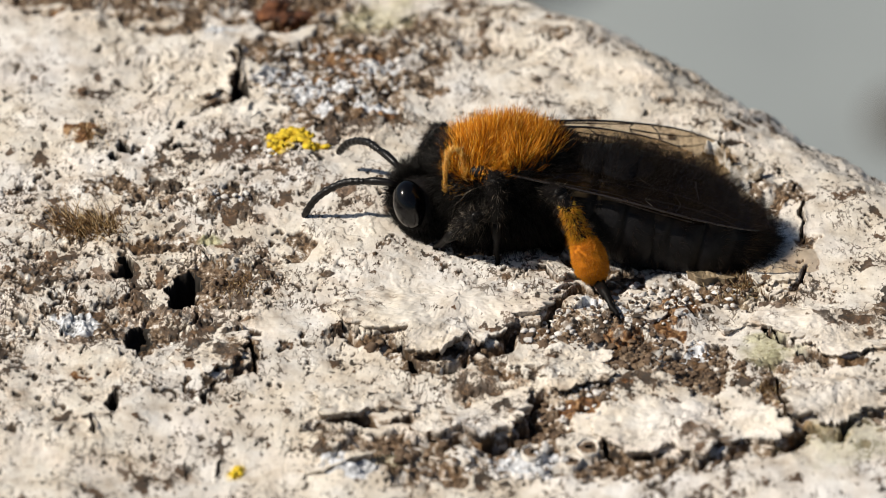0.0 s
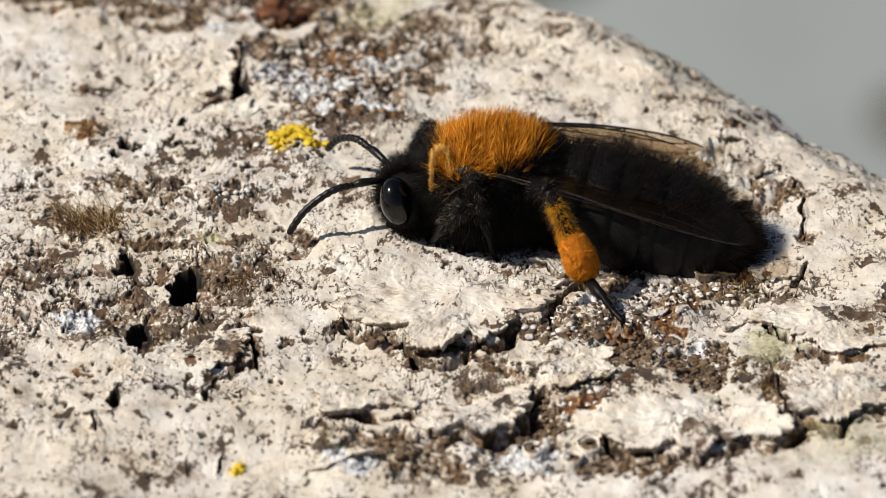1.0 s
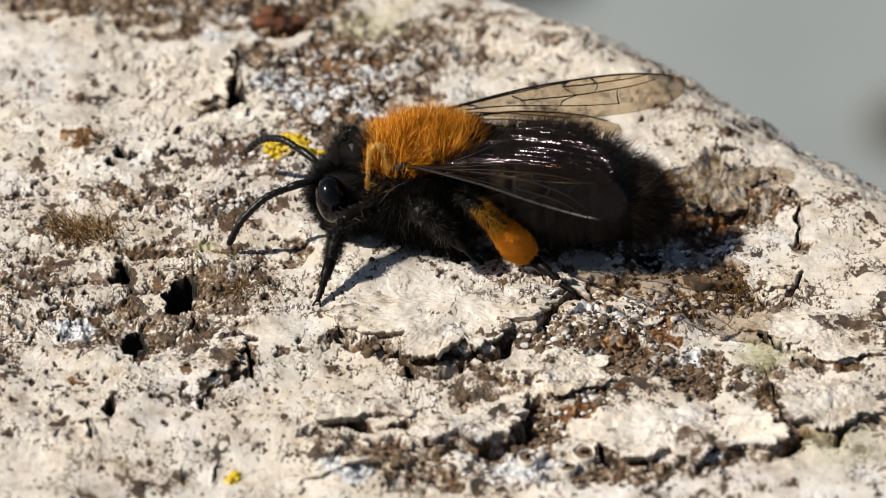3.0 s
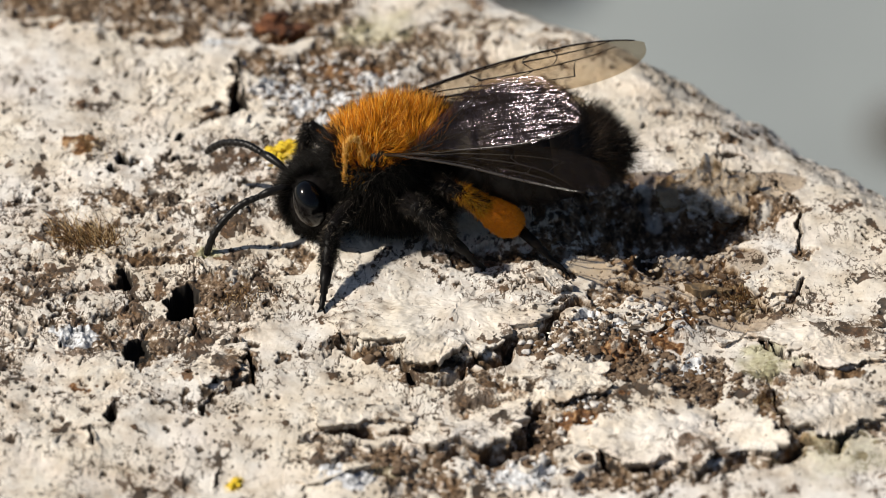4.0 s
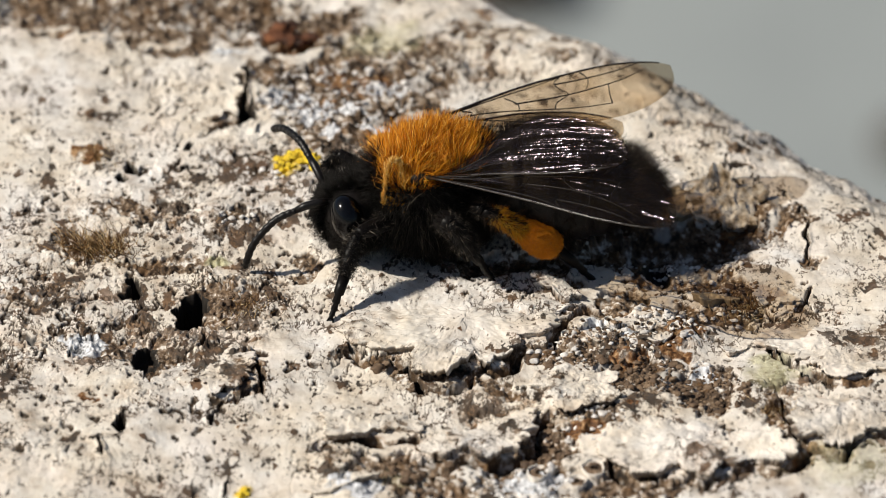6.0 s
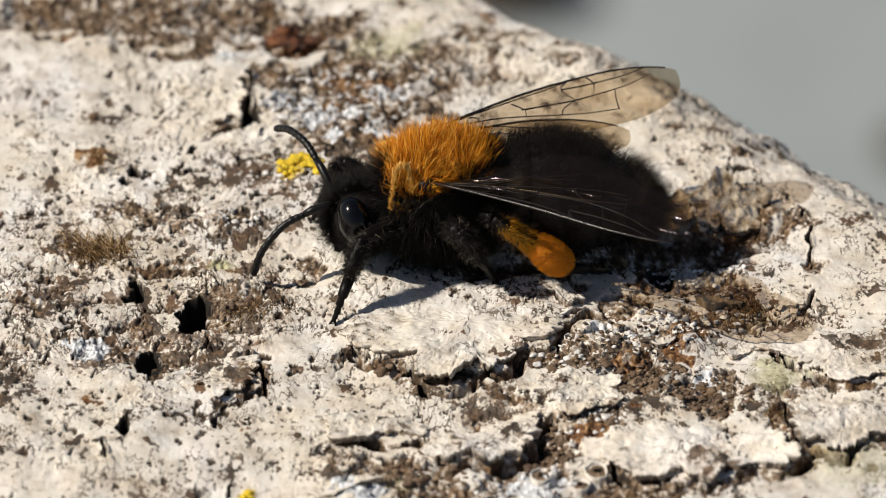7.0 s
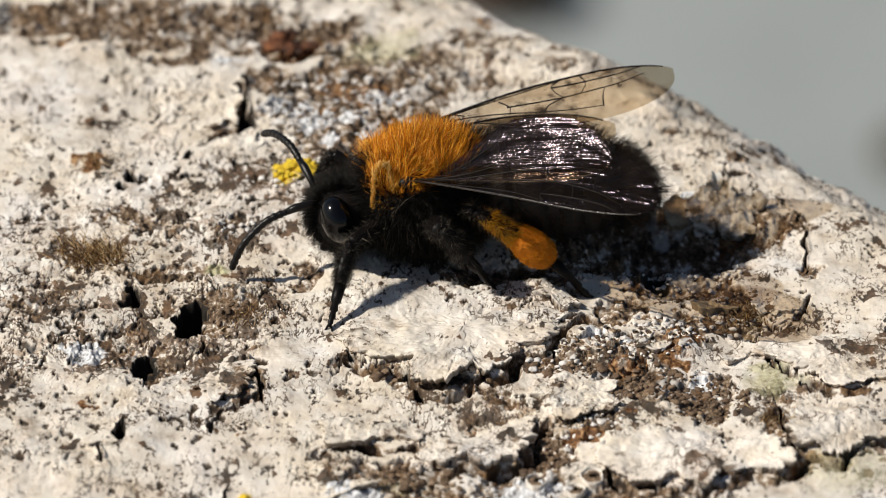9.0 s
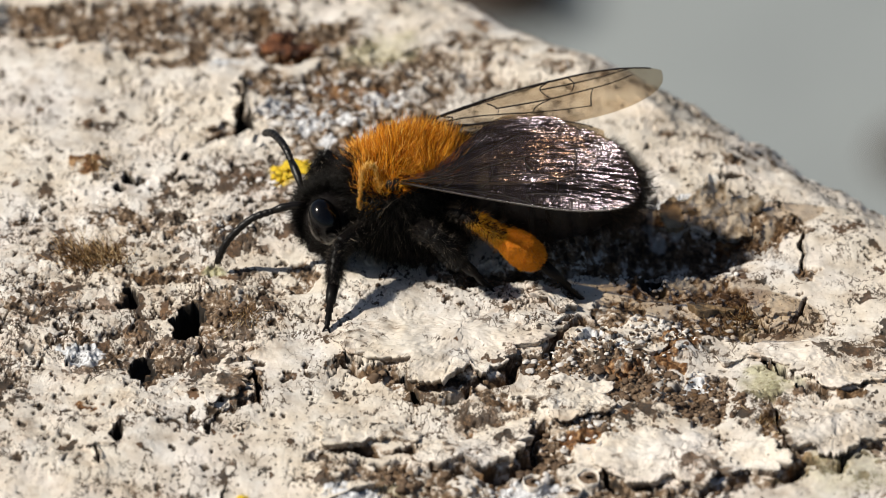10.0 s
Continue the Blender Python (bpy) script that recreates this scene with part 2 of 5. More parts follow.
def value_noise(x, y, seed=0):
    xi, yi = np.floor(x).astype(int), np.floor(y).astype(int)
    fx, fy = x - xi, y - yi
    fx, fy = fx * fx * (3 - 2 * fx), fy * fy * (3 - 2 * fy)
    at = lambda i, j: TABLE[(i + seed * 37) & 255, (j + seed * 91) & 255]
    return (at(xi, yi) * (1 - fx) + at(xi + 1, yi) * fx) * (1 - fy) + (at(xi, yi + 1) * (1 - fx) + at(xi + 1, yi + 1) * fx) * fy


def fbm(x, y, freq, octaves=4, seed=0, gain=0.55):
    """About -1 to 1."""
    out, amp, total = 0.0, 1.0, 0.0
    for o in range(octaves):
        c, s = math.cos(o * 1.3 + seed), math.sin(o * 1.3 + seed)
        out = out + amp * (2 * value_noise((c * x - s * y) * freq + 31.7 * o, (s * x + c * y) * freq - 17.3 * o, seed + o) - 1)
        total += amp
        amp *= gain
        freq *= 2.03
    return out / total * 1.6


def smoothstep(a, b, x):
    t = np.clip((x - a) / (b - a), 0, 1)
    return t * t * (3 - 2 * t)


def tube(bm, points, radii, sides=8):
    """A closed tapered tube through points."""
    rings = []
    pts = [Vector(p) for p in points]
    ref = Vector((0.13, 0.21, 1)).normalized()
    for i, p in enumerate(pts):
        d = (pts[min(i + 1, len(pts) - 1)] - pts[max(i - 1, 0)]).normalized()
        a = d.cross(ref).normalized()
        b = d.cross(a)
        rings.append([bm.verts.new(p + (a * math.cos(k * math.tau / sides) + b * math.sin(k * math.tau / sides)) * radii[i]) for k in range(sides)])
    for r, s in zip(rings, rings[1:]):
        for k in range(sides):
            bm.faces.new((r[k], r[(k + 1) % sides], s[(k + 1) % sides], s[k]))
    bm.faces.new(rings[0][::-1])
    bm.faces.new(rings[-1])
    return bm


def curve_points(ctrl, n):
    """A smooth run of n points through the control points."""
    c = np.array([ctrl[0], *ctrl, ctrl[-1]], float)
    out = []
    for u in np.linspace(0, len(ctrl) - 1 - 1e-6, n):
        i, f = int(u), u - int(u)
        p0, p1, p2, p3 = c[i], c[i + 1], c[i + 2], c[i + 3]
        out.append(0.5 * (2 * p1 + (p2 - p0) * f + (2 * p0 - 5 * p1 + 4 * p2 - p3) * f * f + (3 * p1 - p0 - 3 * p2 + p3) * f ** 3))
    return out


def loft(stations, sides=32, wobble=0.0, seed=0):
    """Rings along x: (x, centre z, half width y, half height z), in mm, closed at both ends."""
    bm = bmesh.new()
    rings = []
    for x, z, ry, rz in stations:
        ring = []
        for k in range(sides):
            a = k * math.tau / sides
            v = Vector((x, ry * math.cos(a), z + rz * math.sin(a)))
            v += Vector((0, v.y, v.z - z)) * wobble * noise.noise(v * 0.9 + Vector((seed, 0, 0)))
            ring.append(bm.verts.new(v * MM))
        rings.append(ring)
    for r, s in zip(rings, rings[1:]):
        for k in range(sides):
            bm.faces.new((r[k], s[k], s[(k + 1) % sides], r[(k + 1) % sides]))
    bm.faces.new(rings[0])
    bm.faces.new(rings[-1][::-1])
    bmesh.ops.recalc_face_normals(bm, faces=bm.faces)
    return bm


def blob(centre, radii, seed=0, rough=0.0, freq=1.0, seg=28, rings=18, turn=None):
    """A rounded lump, in mm."""
    bm = bmesh.new()
    bmesh.ops.create_uvsphere(bm, u_segments=seg, v_segments=rings, radius=1)
    for v in bm.verts:
        d = 1 + rough * noise.fractal(v.co * freq + Vector((seed * 3.1, 0, 0)), 1.0, 2.0, 3)
        q = Vector((v.co.x * radii[0], v.co.y * radii[1], v.co.z * radii[2])) * d
        if turn:
            q.rotate(Euler([radians(a) for a in turn]))
        v.co = (q + Vector(centre)) * MM
    return bm


def skin_points(me, count, rng, keep=None):
    """Random points and normals on a mesh, in mm, where keep(points, normals) holds."""
    me.calc_loop_triangles()
    tri = np.zeros(len(me.loop_triangles) * 3, np.int32)
    me.loop_triangles.foreach_get("vertices", tri)
    co = np.zeros(len(me.vertices) * 3, np.float32)
    me.vertices.foreach_get("co", co)
    co, tri = co.reshape(-1, 3).astype(float) / MM, tri.reshape(-1, 3)
    a, b, c = co[tri[:, 0]], co[tri[:, 1]], co[tri[:, 2]]
    cr = np.cross(b - a, c - a)
    area = np.linalg.norm(cr, axis=1)
    pick = rng.choice(len(tri), count, p=area / area.sum())
    r1, r2 = np.sqrt(rng.rand(count, 1)), rng.rand(count, 1)
    pts = a[pick] * (1 - r1) + b[pick] * r1 * (1 - r2) + c[pick] * r1 * r2
    nor = cr[pick] / area[pick, None]
    if keep is not None:
        k = keep(pts, nor)
        pts, nor = pts[k], nor[k]
    return pts, nor


def hairs_mesh(name, pts, nor, length, width, lean, rng, spread=0.35, curl=0.5):
    """Tapered three-sided hairs: lean is the way they bend; length and width in mm."""
    n = len(pts)
    lean = np.broadcast_to(np.asarray(lean, float), (n, 3))
    L = length * (0.6 + 0.55 * rng.rand(n, 1))
    d0 = nor + spread * rng.randn(n, 3) + 0.35 * lean
    d0 /= np.linalg.norm(d0, axis=1)[:, None]
    d1 = d0 + curl * lean + 0.25 * rng.randn(n, 3) * spread
    d1 /= np.linalg.norm(d1, axis=1)[:, None]
    side = np.cross(d0, rng.randn(n, 3))
    side /= np.linalg.norm(side, axis=1)[:, None]
    other = np.cross(d0, side)
    base = pts - nor * 0.04
    mid, tip = base + d0 * L * 0.5, base + d0 * L * 0.5 + d1 * L * 0.5
    co = np.zeros((n, 7, 3))
    for k in range(3):
        o = math.cos(k * math.tau / 3) * side + math.sin(k * math.tau / 3) * other
        co[:, k] = base + o * width * 0.5
        co[:, 3 + k] = mid + o * width * 0.38
    co[:, 6] = tip
    q = []
    for k in range(3):
        j = (k + 1) % 3
        q += [(k, j, 3 + j), (k, 3 + j, 3 + k), (3 + k, 3 + j, 6)]
    faces = (np.arange(n)[:, None, None] * 7 + np.array(q)[None]).reshape(-1, 3)
    return arrays_mesh(name, co.reshape(-1, 3) * MM, faces)


# ---- bark of the stump ----
EDGE_A, EDGE_B = Vector((1.21, 18.34)), Vector((14.72, 3.72))
EDGE_WAY = (EDGE_B - EDGE_A).normalized()
EDGE_OUT = Vector((-EDGE_WAY.y, EDGE_WAY.x))
if EDGE_OUT.x + EDGE_OUT.y < 0:
    EDGE_OUT = -EDGE_OUT


def stump_form(x, y):
    """The smooth stump without its crust: flat on top, rounded flanks and ends."""
    across = (x - EDGE_A.x) * EDGE_OUT.x + (y - EDGE_A.y) * EDGE_OUT.y
    along = (x - 4) * EDGE_WAY.x + (y + 2) * EDGE_WAY.y
    swell = (x - 5.6) * EDGE_WAY.x + (y - 12.0) * EDGE_WAY.y
    rim = across + 0.5 * fbm(x, y, 0.22, 3, 5) - 0.95 * np.exp(-(swell / 4.6) ** 2) + 0.16 * fbm(x, y, 1.1, 4, 9)
    far = np.maximum(rim + 2.0, 0)
    steep = np.maximum(far - 12, 0)
    near = np.maximum(-across - 42, 0)
    end = np.maximum(np.abs(along) - 46, 0)
    z = -0.16 * far ** 2 - 3.0 * steep ** 2 - 0.6 * near ** 2 - 0.8 * end ** 2
    z = z + 0.30 * fbm(x, y, 0.13, 3, 2) + 0.13 * fbm(x, y, 0.45, 3, 3)
    return np.maximum(z, -501.0)


class Plan:
    """Height and cover of the bark, worked out at any set of points (mm)."""
    def __init__(self, x, y):
        self.x, self.y = x, y
        self.wx = x + 0.28 * fbm(x, y, 0.8, 3, 11) + 0.07 * fbm(x, y, 3.5, 2, 12)
        self.wy = y + 0.38 * fbm(x, y, 0.8, 3, 13) + 0.09 * fbm(x, y, 3.5, 2, 14)
        self.jag = fbm(x, y, 1.6, 4, 15)
        self.mottle = fbm(x, y, 2.3, 4, 16, 0.65)
        self.sway = fbm(x, y, 1.1, 2, 17)
        self.z = stump_form(x, y)
        self.cover = {k: np.zeros_like(x) for k in ("bare", "speck", "rust", "yellow", "green", "pale", "crevice_shade")}

    def spot(self, cx, cy, rx, ry, soft=0.55, ragged=0.35):
        """Where a ragged patch lies: the points near it, and its strength there."""
        m = np.flatnonzero((np.abs(self.x - cx) < 2.3 * rx + 0.6) & (np.abs(self.y - cy) < 2.3 * ry + 0.6))
        d = np.hypot((self.wx[m] - cx) / rx, (self.wy[m] - cy) / ry)
        return m, 1 - smoothstep(1 - soft, 1 + soft, d + ragged * self.jag[m])

    def patch(self, kind, cx, cy, rx, ry, amount=1.0, sink=0.0, soft=0.5, ragged=0.5):
        m, s = self.spot(cx, cy, rx, ry, soft, ragged)
        if kind in ("bare", "rust", "pale"):
            s = smoothstep(0.43, 0.52, s * ((0.31 if kind == "rust" else 0.42) + 0.5 * amount) + 0.30 * self.mottle[m] * s)
            amount = 1.0
        if amount < 0:
            self.cover[kind][m] = self.cover[kind][m] * (1 - s) + amount * s
            return
        self.cover[kind][m] = np.maximum(self.cover[kind][m], s * amount)
        self.z[m] -= 0.6 * sink * s

    def near_line(self, line):
        best = np.full_like(self.x, 1e9)
        for (ax, ay), (bx, by) in zip(line, line[1:]):
            lo_x, hi_x, lo_y, hi_y = min(ax, bx) - 1.5, max(ax, bx) + 1.5, min(ay, by) - 1.5, max(ay, by) + 1.5
            m = (self.x > lo_x) & (self.x < hi_x) & (self.y > lo_y) & (self.y < hi_y)
            px, py = self.wx[m] - ax, self.wy[m] - ay
            dx, dy = bx - ax, by - ay
            t = np.clip((px * dx + py * dy) / (dx * dx + dy * dy + 1e-9), 0, 1)
            best[m] = np.minimum(best[m], np.hypot(px - t * dx, py - t * dy))
        return best

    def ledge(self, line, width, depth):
        """Bare hollow in front of a raised flake, with a narrow gap at its root that is painted dark as shade."""
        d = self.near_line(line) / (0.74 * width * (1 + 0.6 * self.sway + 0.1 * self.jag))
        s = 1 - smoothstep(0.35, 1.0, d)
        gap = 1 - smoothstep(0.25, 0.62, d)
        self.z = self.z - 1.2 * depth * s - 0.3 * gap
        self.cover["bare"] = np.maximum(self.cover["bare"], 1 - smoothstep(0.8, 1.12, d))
        self.cover["crevice_shade"] = np.maximum(self.cover["crevice_shade"], 0.85 * gap)
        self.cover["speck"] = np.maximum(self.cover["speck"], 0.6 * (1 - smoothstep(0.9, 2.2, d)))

    def crack(self, line, width, depth, dark=1.0):
        d = self.near_line(line) / (0.72 * width * (1 + 0.6 * self.sway + 0.2 * self.jag))
        s = 1 - smoothstep(0.62, 0.95, d)
        self.z = self.z - 1.5 * depth * s + 0.07 * (1 - smoothstep(0.8, 2.6, d)) * (1 - s)
        self.cover["bare"] = np.maximum(self.cover["bare"], dark * (1 - smoothstep(0.8, 1.1, d)))
        # the shade within the crack is put into its colour
        self.cover["crevice_shade"] = np.maximum(self.cover["crevice_shade"], 1 - smoothstep(0.85, 1.05, d))
        self.cover["speck"] = np.maximum(self.cover["speck"], 0.4 * (1 - smoothstep(1.0, 2.4, d)))

    def bowl(self, cx, cy, rx, ry, depth):
        """A smooth hollow, its cover left as it is."""
        d = np.hypot((self.wx - cx) / rx, (self.wy - cy) / ry) + 0.12 * self.jag
        self.z = self.z - depth * (1 - smoothstep(0.25, 1.1, d))

    def hole(self, cx, cy, rx, ry, depth):
        m, s = self.spot(cx, cy, rx, ry, 0.12, 0.16)
        self.z[m] -= depth * s
        m, s = self.spot(cx, cy, rx * 1.13, ry * 1.1, 0.1, 0.16)
        self.cover["bare"][m] = np.maximum(self.cover["bare"][m], smoothstep(0.0, 0.2, s))
        # hole walls and floor coloured near black to stand for shade
        self.cover["crevice_shade"][m] = np.maximum(self.cover["crevice_shade"][m], smoothstep(0.0, 0.3, s))

    def finish(self):
        x, y, b = self.x, self.y * 0.66, self.cover["bare"]
        lumps = fbm(x, y, 2.6, 4, 21)
        self.z = self.z + b * (1 - 0.85 * self.cover["crevice_shade"]) * (0.10 * lumps + 0.07 * fbm(x, y, 6.5, 2, 22)) + (1 - b) * 0.022 * fbm(x, y, 2.2, 5, 23, 0.62)
        # the crust lies in thin broken layers
        broken = smoothstep(0.0, 0.9, self.cover["speck"] + 0.9 * fbm(x, y, 0.34, 3, 33))
        level = 2.6 * fbm(x, y, 0.6, 6, 31, 0.62)
        frac = level - np.floor(level)
        self.z = self.z + (1 - b) * (0.008 + 0.048 * broken) * (np.floor(level) + smoothstep(0.0, 0.11, frac))
        seam = (1 - smoothstep(0.02, 0.11, frac)) * smoothstep(0.5, 0.9, broken + 0.35 * fbm(x, y, 1.7, 3, 35)) * (1 - b)
        web = np.abs(fbm(x, y, 0.9, 5, 27, 0.62))
        where = smoothstep(0.22, 0.75, self.cover["speck"] + 0.8 * fbm(x, y, 0.3, 3, 28))
        cracks = (1 - smoothstep(0.02, 0.06, web)) * where * (1 - b)
        self.z = self.z - 0.11 * cracks
        # shade of the finer cracks, painted at part strength
        self.cover["crevice_shade"] = np.maximum(self.cover["crevice_shade"], 0.75 * smoothstep(0.3, 0.8, cracks))
        web = np.abs(fbm(x, y, 2.0, 4, 29, 0.6))
        fine = (1 - smoothstep(0.03, 0.11, web)) * smoothstep(0.6, 0.95, self.cover["speck"] + 0.35 * fbm(x, y, 0.6, 3, 30)) * (1 - b)
        self.z = self.z - 0.06 * fine
        cracks = np.maximum(cracks, np.maximum(fine, 0.8 * seam))
        pits = smoothstep(0.765, 0.83, fbm(x, y, 3.4, 3, 24) + 0.38 * self.cover["speck"] + 0.25 * fbm(x, y, 0.25, 2, 26))
        pits = pits * (1 - b)
        self.z = self.z - 0.08 * pits
        # pits get painted shade as well
        self.cover["crevice_shade"] = np.maximum(self.cover["crevice_shade"], 0.7 * smoothstep(0.3, 0.8, pits))
        self.cover["bare"] = np.maximum(b, np.maximum(smoothstep(0.4, 0.65, pits), smoothstep(0.35, 0.7, cracks)))
        grit = self.cover["yellow"] + 0.6 * self.cover["pale"] + 0.6 * self.cover["rust"]
        self.z = self.z + np.clip(grit, 0, 1) * 0.12 * fbm(x, y, 4.0, 3, 25)


def bark_plan(x, y):
    """The whole pattern of the bark: what lies where, in mm."""
    p = Plan(x, y)
    p.bowl(7.7, 1.2, 3.5, 2.3, 1.25)
    # bare bark and mixed granular ground
    p.patch("bare", -10.13, 16.01, 5.92, 1.43, .9, .25)
    p.patch("bare", -13.72, 16.64, 2.17, 1.27, .9, .2)
    p.patch("bare", -3.54, 9.65, 2.31, 2.80, .75, .15)
    p.patch("bare", -5.51, 11.67, 0.97, 1.22, .8, .15)
    p.patch("bare", -1.64, 12.90, 0.97, 1.23, .4, .1)
    p.patch("bare", -5.27, 14.22, 1.02, 1.08, 1, .3)
    p.patch("bare", -5.16, 13.51, 0.78, 0.82, 1, .4)
    p.patch("bare", -9.04, 12.90, 1.36, 0.49, .5, .08)
    p.patch("bare", -13.20, -3.43, 0.91, 0.50, .5, .06)
    p.patch("bare", -10.25, -6.27, 1.08, 0.84, .5, .12)
    p.patch("bare", -8.96, -7.14, 0.54, 1.39, .9, .25)
    p.patch("bare", -6.99, -3.79, 1.13, 1.79, .65, .1)
    p.patch("bare", -11.07, -0.15, 0.92, 0.81, .8, .1)
    p.patch("bare", -8.90, -1.36, 1.47, 0.44, .8, .15)
    p.patch("bare", -10.15, 2.09, 0.93, 0.83, .6, .08)
    p.patch("bare", -6.58, 1.34, 0.56, 0.60, .75, .1)
    p.patch("bare", -4.39, -1.69, 0.48, 0.80, .8, .15)
    p.patch("bare", -5.72, 4.37, 0.66, 0.54, .6, .1)
    p.patch("bare", -1.12, -13.58, 1.40, 1.48, .9, .25)
    p.patch("bare", -0.07, -14.89, 1.56, 0.81, .7, .2)
    p.patch("bare", 3.18, -11.92, 1.06, 2.07, .9, .3)
    p.patch("bare", 2.02, -14.41, 1.04, 0.98, .6, .12)
    p.patch("bare", 6.54, -8.19, 1.61, 1.11, .9, .15)
    p.patch("bare", 8.56, -9.22, 1.17, 1.57, 1, .2)
    p.patch("bare", 5.53, -5.74, 1.99, 0.92, .6, .12)
    p.patch("bare", 3.89, -6.62, 1.08, 0.42, .6, .1)
    p.patch("bare", 4.88, -10.92, 0.79, 1.35, .5, .1)
    p.patch("bare", 9.43, 1.71, 1.77, 1.88, .8, .1)
    p.patch("bare", 8.02, -1.43, 2.21, 1.46, .7, .12)
    p.patch("bare", 9.78, -3.25, 0.84, 1.30, .9, .12)
    p.patch("bare", 5.58, -3.61, 1.09, 0.93, .8, .2)
    p.patch("bare", 6.35, -14.96, 2.95, 0.72, .9, .3)
    p.patch("bare", 10.69, -11.25, 0.53, 2.35, .6, .12)
    p.patch("bare", -0.61, -7.67, 1.43, 0.56, .8, .2)
    p.patch("bare", -1.69, -7.14, 0.90, 0.35, .8, .15)
    p.patch("bare", 8.28, -4.32, 1.82, 0.71, .55, .08)
    p.patch("bare", 12.08, -1.07, 0.55, 0.59, .5, .1)
    p.patch("bare", 1.48, 12.08, 0.78, 0.65, .6, .08)
    p.patch("bare", 4.40, 12.69, 0.58, 0.49, .7, .1)
    p.patch("bare", 0.31, 11.26, 0.77, 0.73, .5, .08)
    p.patch("bare", 13.27, -9.22, 0.64, 0.62, .5, .06)
    # speckles
    p.patch("speck", -6.84, 3.79, 3.19, 3.44, .5)
    p.patch("speck", -7.63, -6.45, 2.16, 2.45, .45)
    p.patch("speck", -0.80, -4.32, 3.27, 2.50, .5)
    p.patch("speck", -2.56, -9.22, 2.49, 2.05, .45)
    p.patch("speck", -10.39, -9.22, 3.56, 4.11, .25)
    p.patch("speck", 2.05, -10.58, 1.59, 1.69, .55)
    p.patch("speck", 5.62, -9.22, 2.31, 2.74, .5)
    p.patch("speck", 11.55, -4.32, 2.18, 2.14, .4)
    p.patch("speck", -13.41, 0.41, 1.67, 2.23, .45)
    p.patch("speck", -6.61, -4.32, 2.18, 2.86, .8)
    p.patch("speck", -9.26, -15.22, 3.47, 1.62, .2)
    # rust
    p.patch("rust", -5.08, 14.55, 0.71, 0.83, .8)
    p.patch("rust", -2.49, 10.66, 0.66, 1.05, .6)
    p.patch("rust", -3.73, 9.26, 0.46, 0.64, .5)
    p.patch("rust", -1.79, 7.28, 0.69, 0.63, .5)
    p.patch("rust", 7.66, -6.73, 0.61, 0.56, .7)
    p.patch("rust", 4.42, -11.42, 0.70, 0.81, .55)
    p.patch("rust", -11.63, 5.91, 0.57, 0.58, .6)
    p.patch("rust", 9.63, 2.28, 0.56, 0.60, .6)
    p.patch("rust", -10.81, -9.73, 0.46, 0.41, .35)
    p.patch("rust", 6.05, -9.73, 0.28, 0.34, .6)
    p.patch("rust", 1.50, 16.22, 0.59, 0.84, .3)
    p.patch("rust", -12.74, 14.88, 0.39, 0.38, .5)
    p.patch("rust", -6.07, -11.08, 0.21, 0.27, .5)
    p.patch("rust", 11.28, -13.58, 1.05, 0.66, .3)
    # yellow
    p.patch("yellow", -4.70, 5.14, 0.64, 0.50, 1)
    p.patch("yellow", -3.94, 4.64, 0.34, 0.31, 1)
    p.patch("yellow", -5.07, 4.56, 0.30, 0.38, .8)
    p.patch("yellow", -6.03, -14.83, 0.23, 0.36, 1)
    p.patch("green", -7.06, -1.43, 0.31, 0.26, .9)
    # green
    p.patch("green", 10.58, -7.84, 0.82, 0.90, .8)
    p.patch("green", -1.84, 14.34, 1.18, 1.24, .55)
    p.patch("green", 12.65, -14.08, 1.39, 1.31, .45)
    p.patch("green", -1.11, -14.24, 0.52, 0.72, .3)
    p.patch("green", 9.94, -3.79, 0.47, 0.72, .3)
    # pale
    p.patch("pale", -5.08, 9.65, 0.88, 0.80, .8)
    p.patch("pale", -4.39, 8.66, 0.96, 0.71, .6)
    p.patch("pale", -11.24, -6.27, 0.61, 0.77, .7)
    p.patch("pale", 8.34, -7.84, 0.39, 0.48, .9)
    p.patch("pale", -2.50, -14.83, 0.94, 0.52, .7)
    p.patch("pale", 6.25, -5.74, 0.72, 0.56, .6)
    p.patch("pale", 5.00, -5.04, 0.72, 0.50, .5)
    p.patch("pale", 2.72, -14.24, 1.04, 0.66, .5)
    p.patch("pale", 9.03, 3.60, 1.13, 0.76, .6)
    p.patch("pale", -1.62, 10.46, 0.77, 0.64, .5)
    p.patch("pale", -7.10, 13.10, 0.51, 0.41, .5)
    # broken ground along the far side
    p.patch("bare", -2.80, 12.08, 2.14, 2.04, .7, .15)
    p.patch("bare", -4.41, 15.80, 1.38, 1.09, .8, .15)
    p.patch("bare", -0.27, 13.31, 1.17, 1.23, .5, .1)
    p.patch("bare", -6.59, 16.22, 1.78, 1.26, .9, .2)
    p.patch("bare", 0.90, 14.96, 0.79, 0.83, .4, .06)
    p.patch("bare", -1.99, 8.26, 1.15, 0.87, .6, .1)
    p.patch("bare", 3.06, 14.96, 0.79, 0.58, .4, .06)
    p.patch("bare", 5.76, 12.49, 0.47, 0.33, .5, .06)
    p.patch("bare", 8.16, 8.66, 0.57, 0.32, .5, .06)
    p.patch("bare", 10.01, 7.08, 0.57, 0.31, .5, .06)
    p.patch("bare", 5.25, 6.89, 0.65, 0.35, .5, .06)
    # hollow behind the large flake
    p.patch("bare", 2.69, -1.14, 2.02, 0.88, 1, .35)
    p.patch("bare", 4.33, -2.16, 0.73, 0.51, .6, .2)
    p.patch("bare", 6.60, 0.59, 2.04, 1.49, .9, .2)
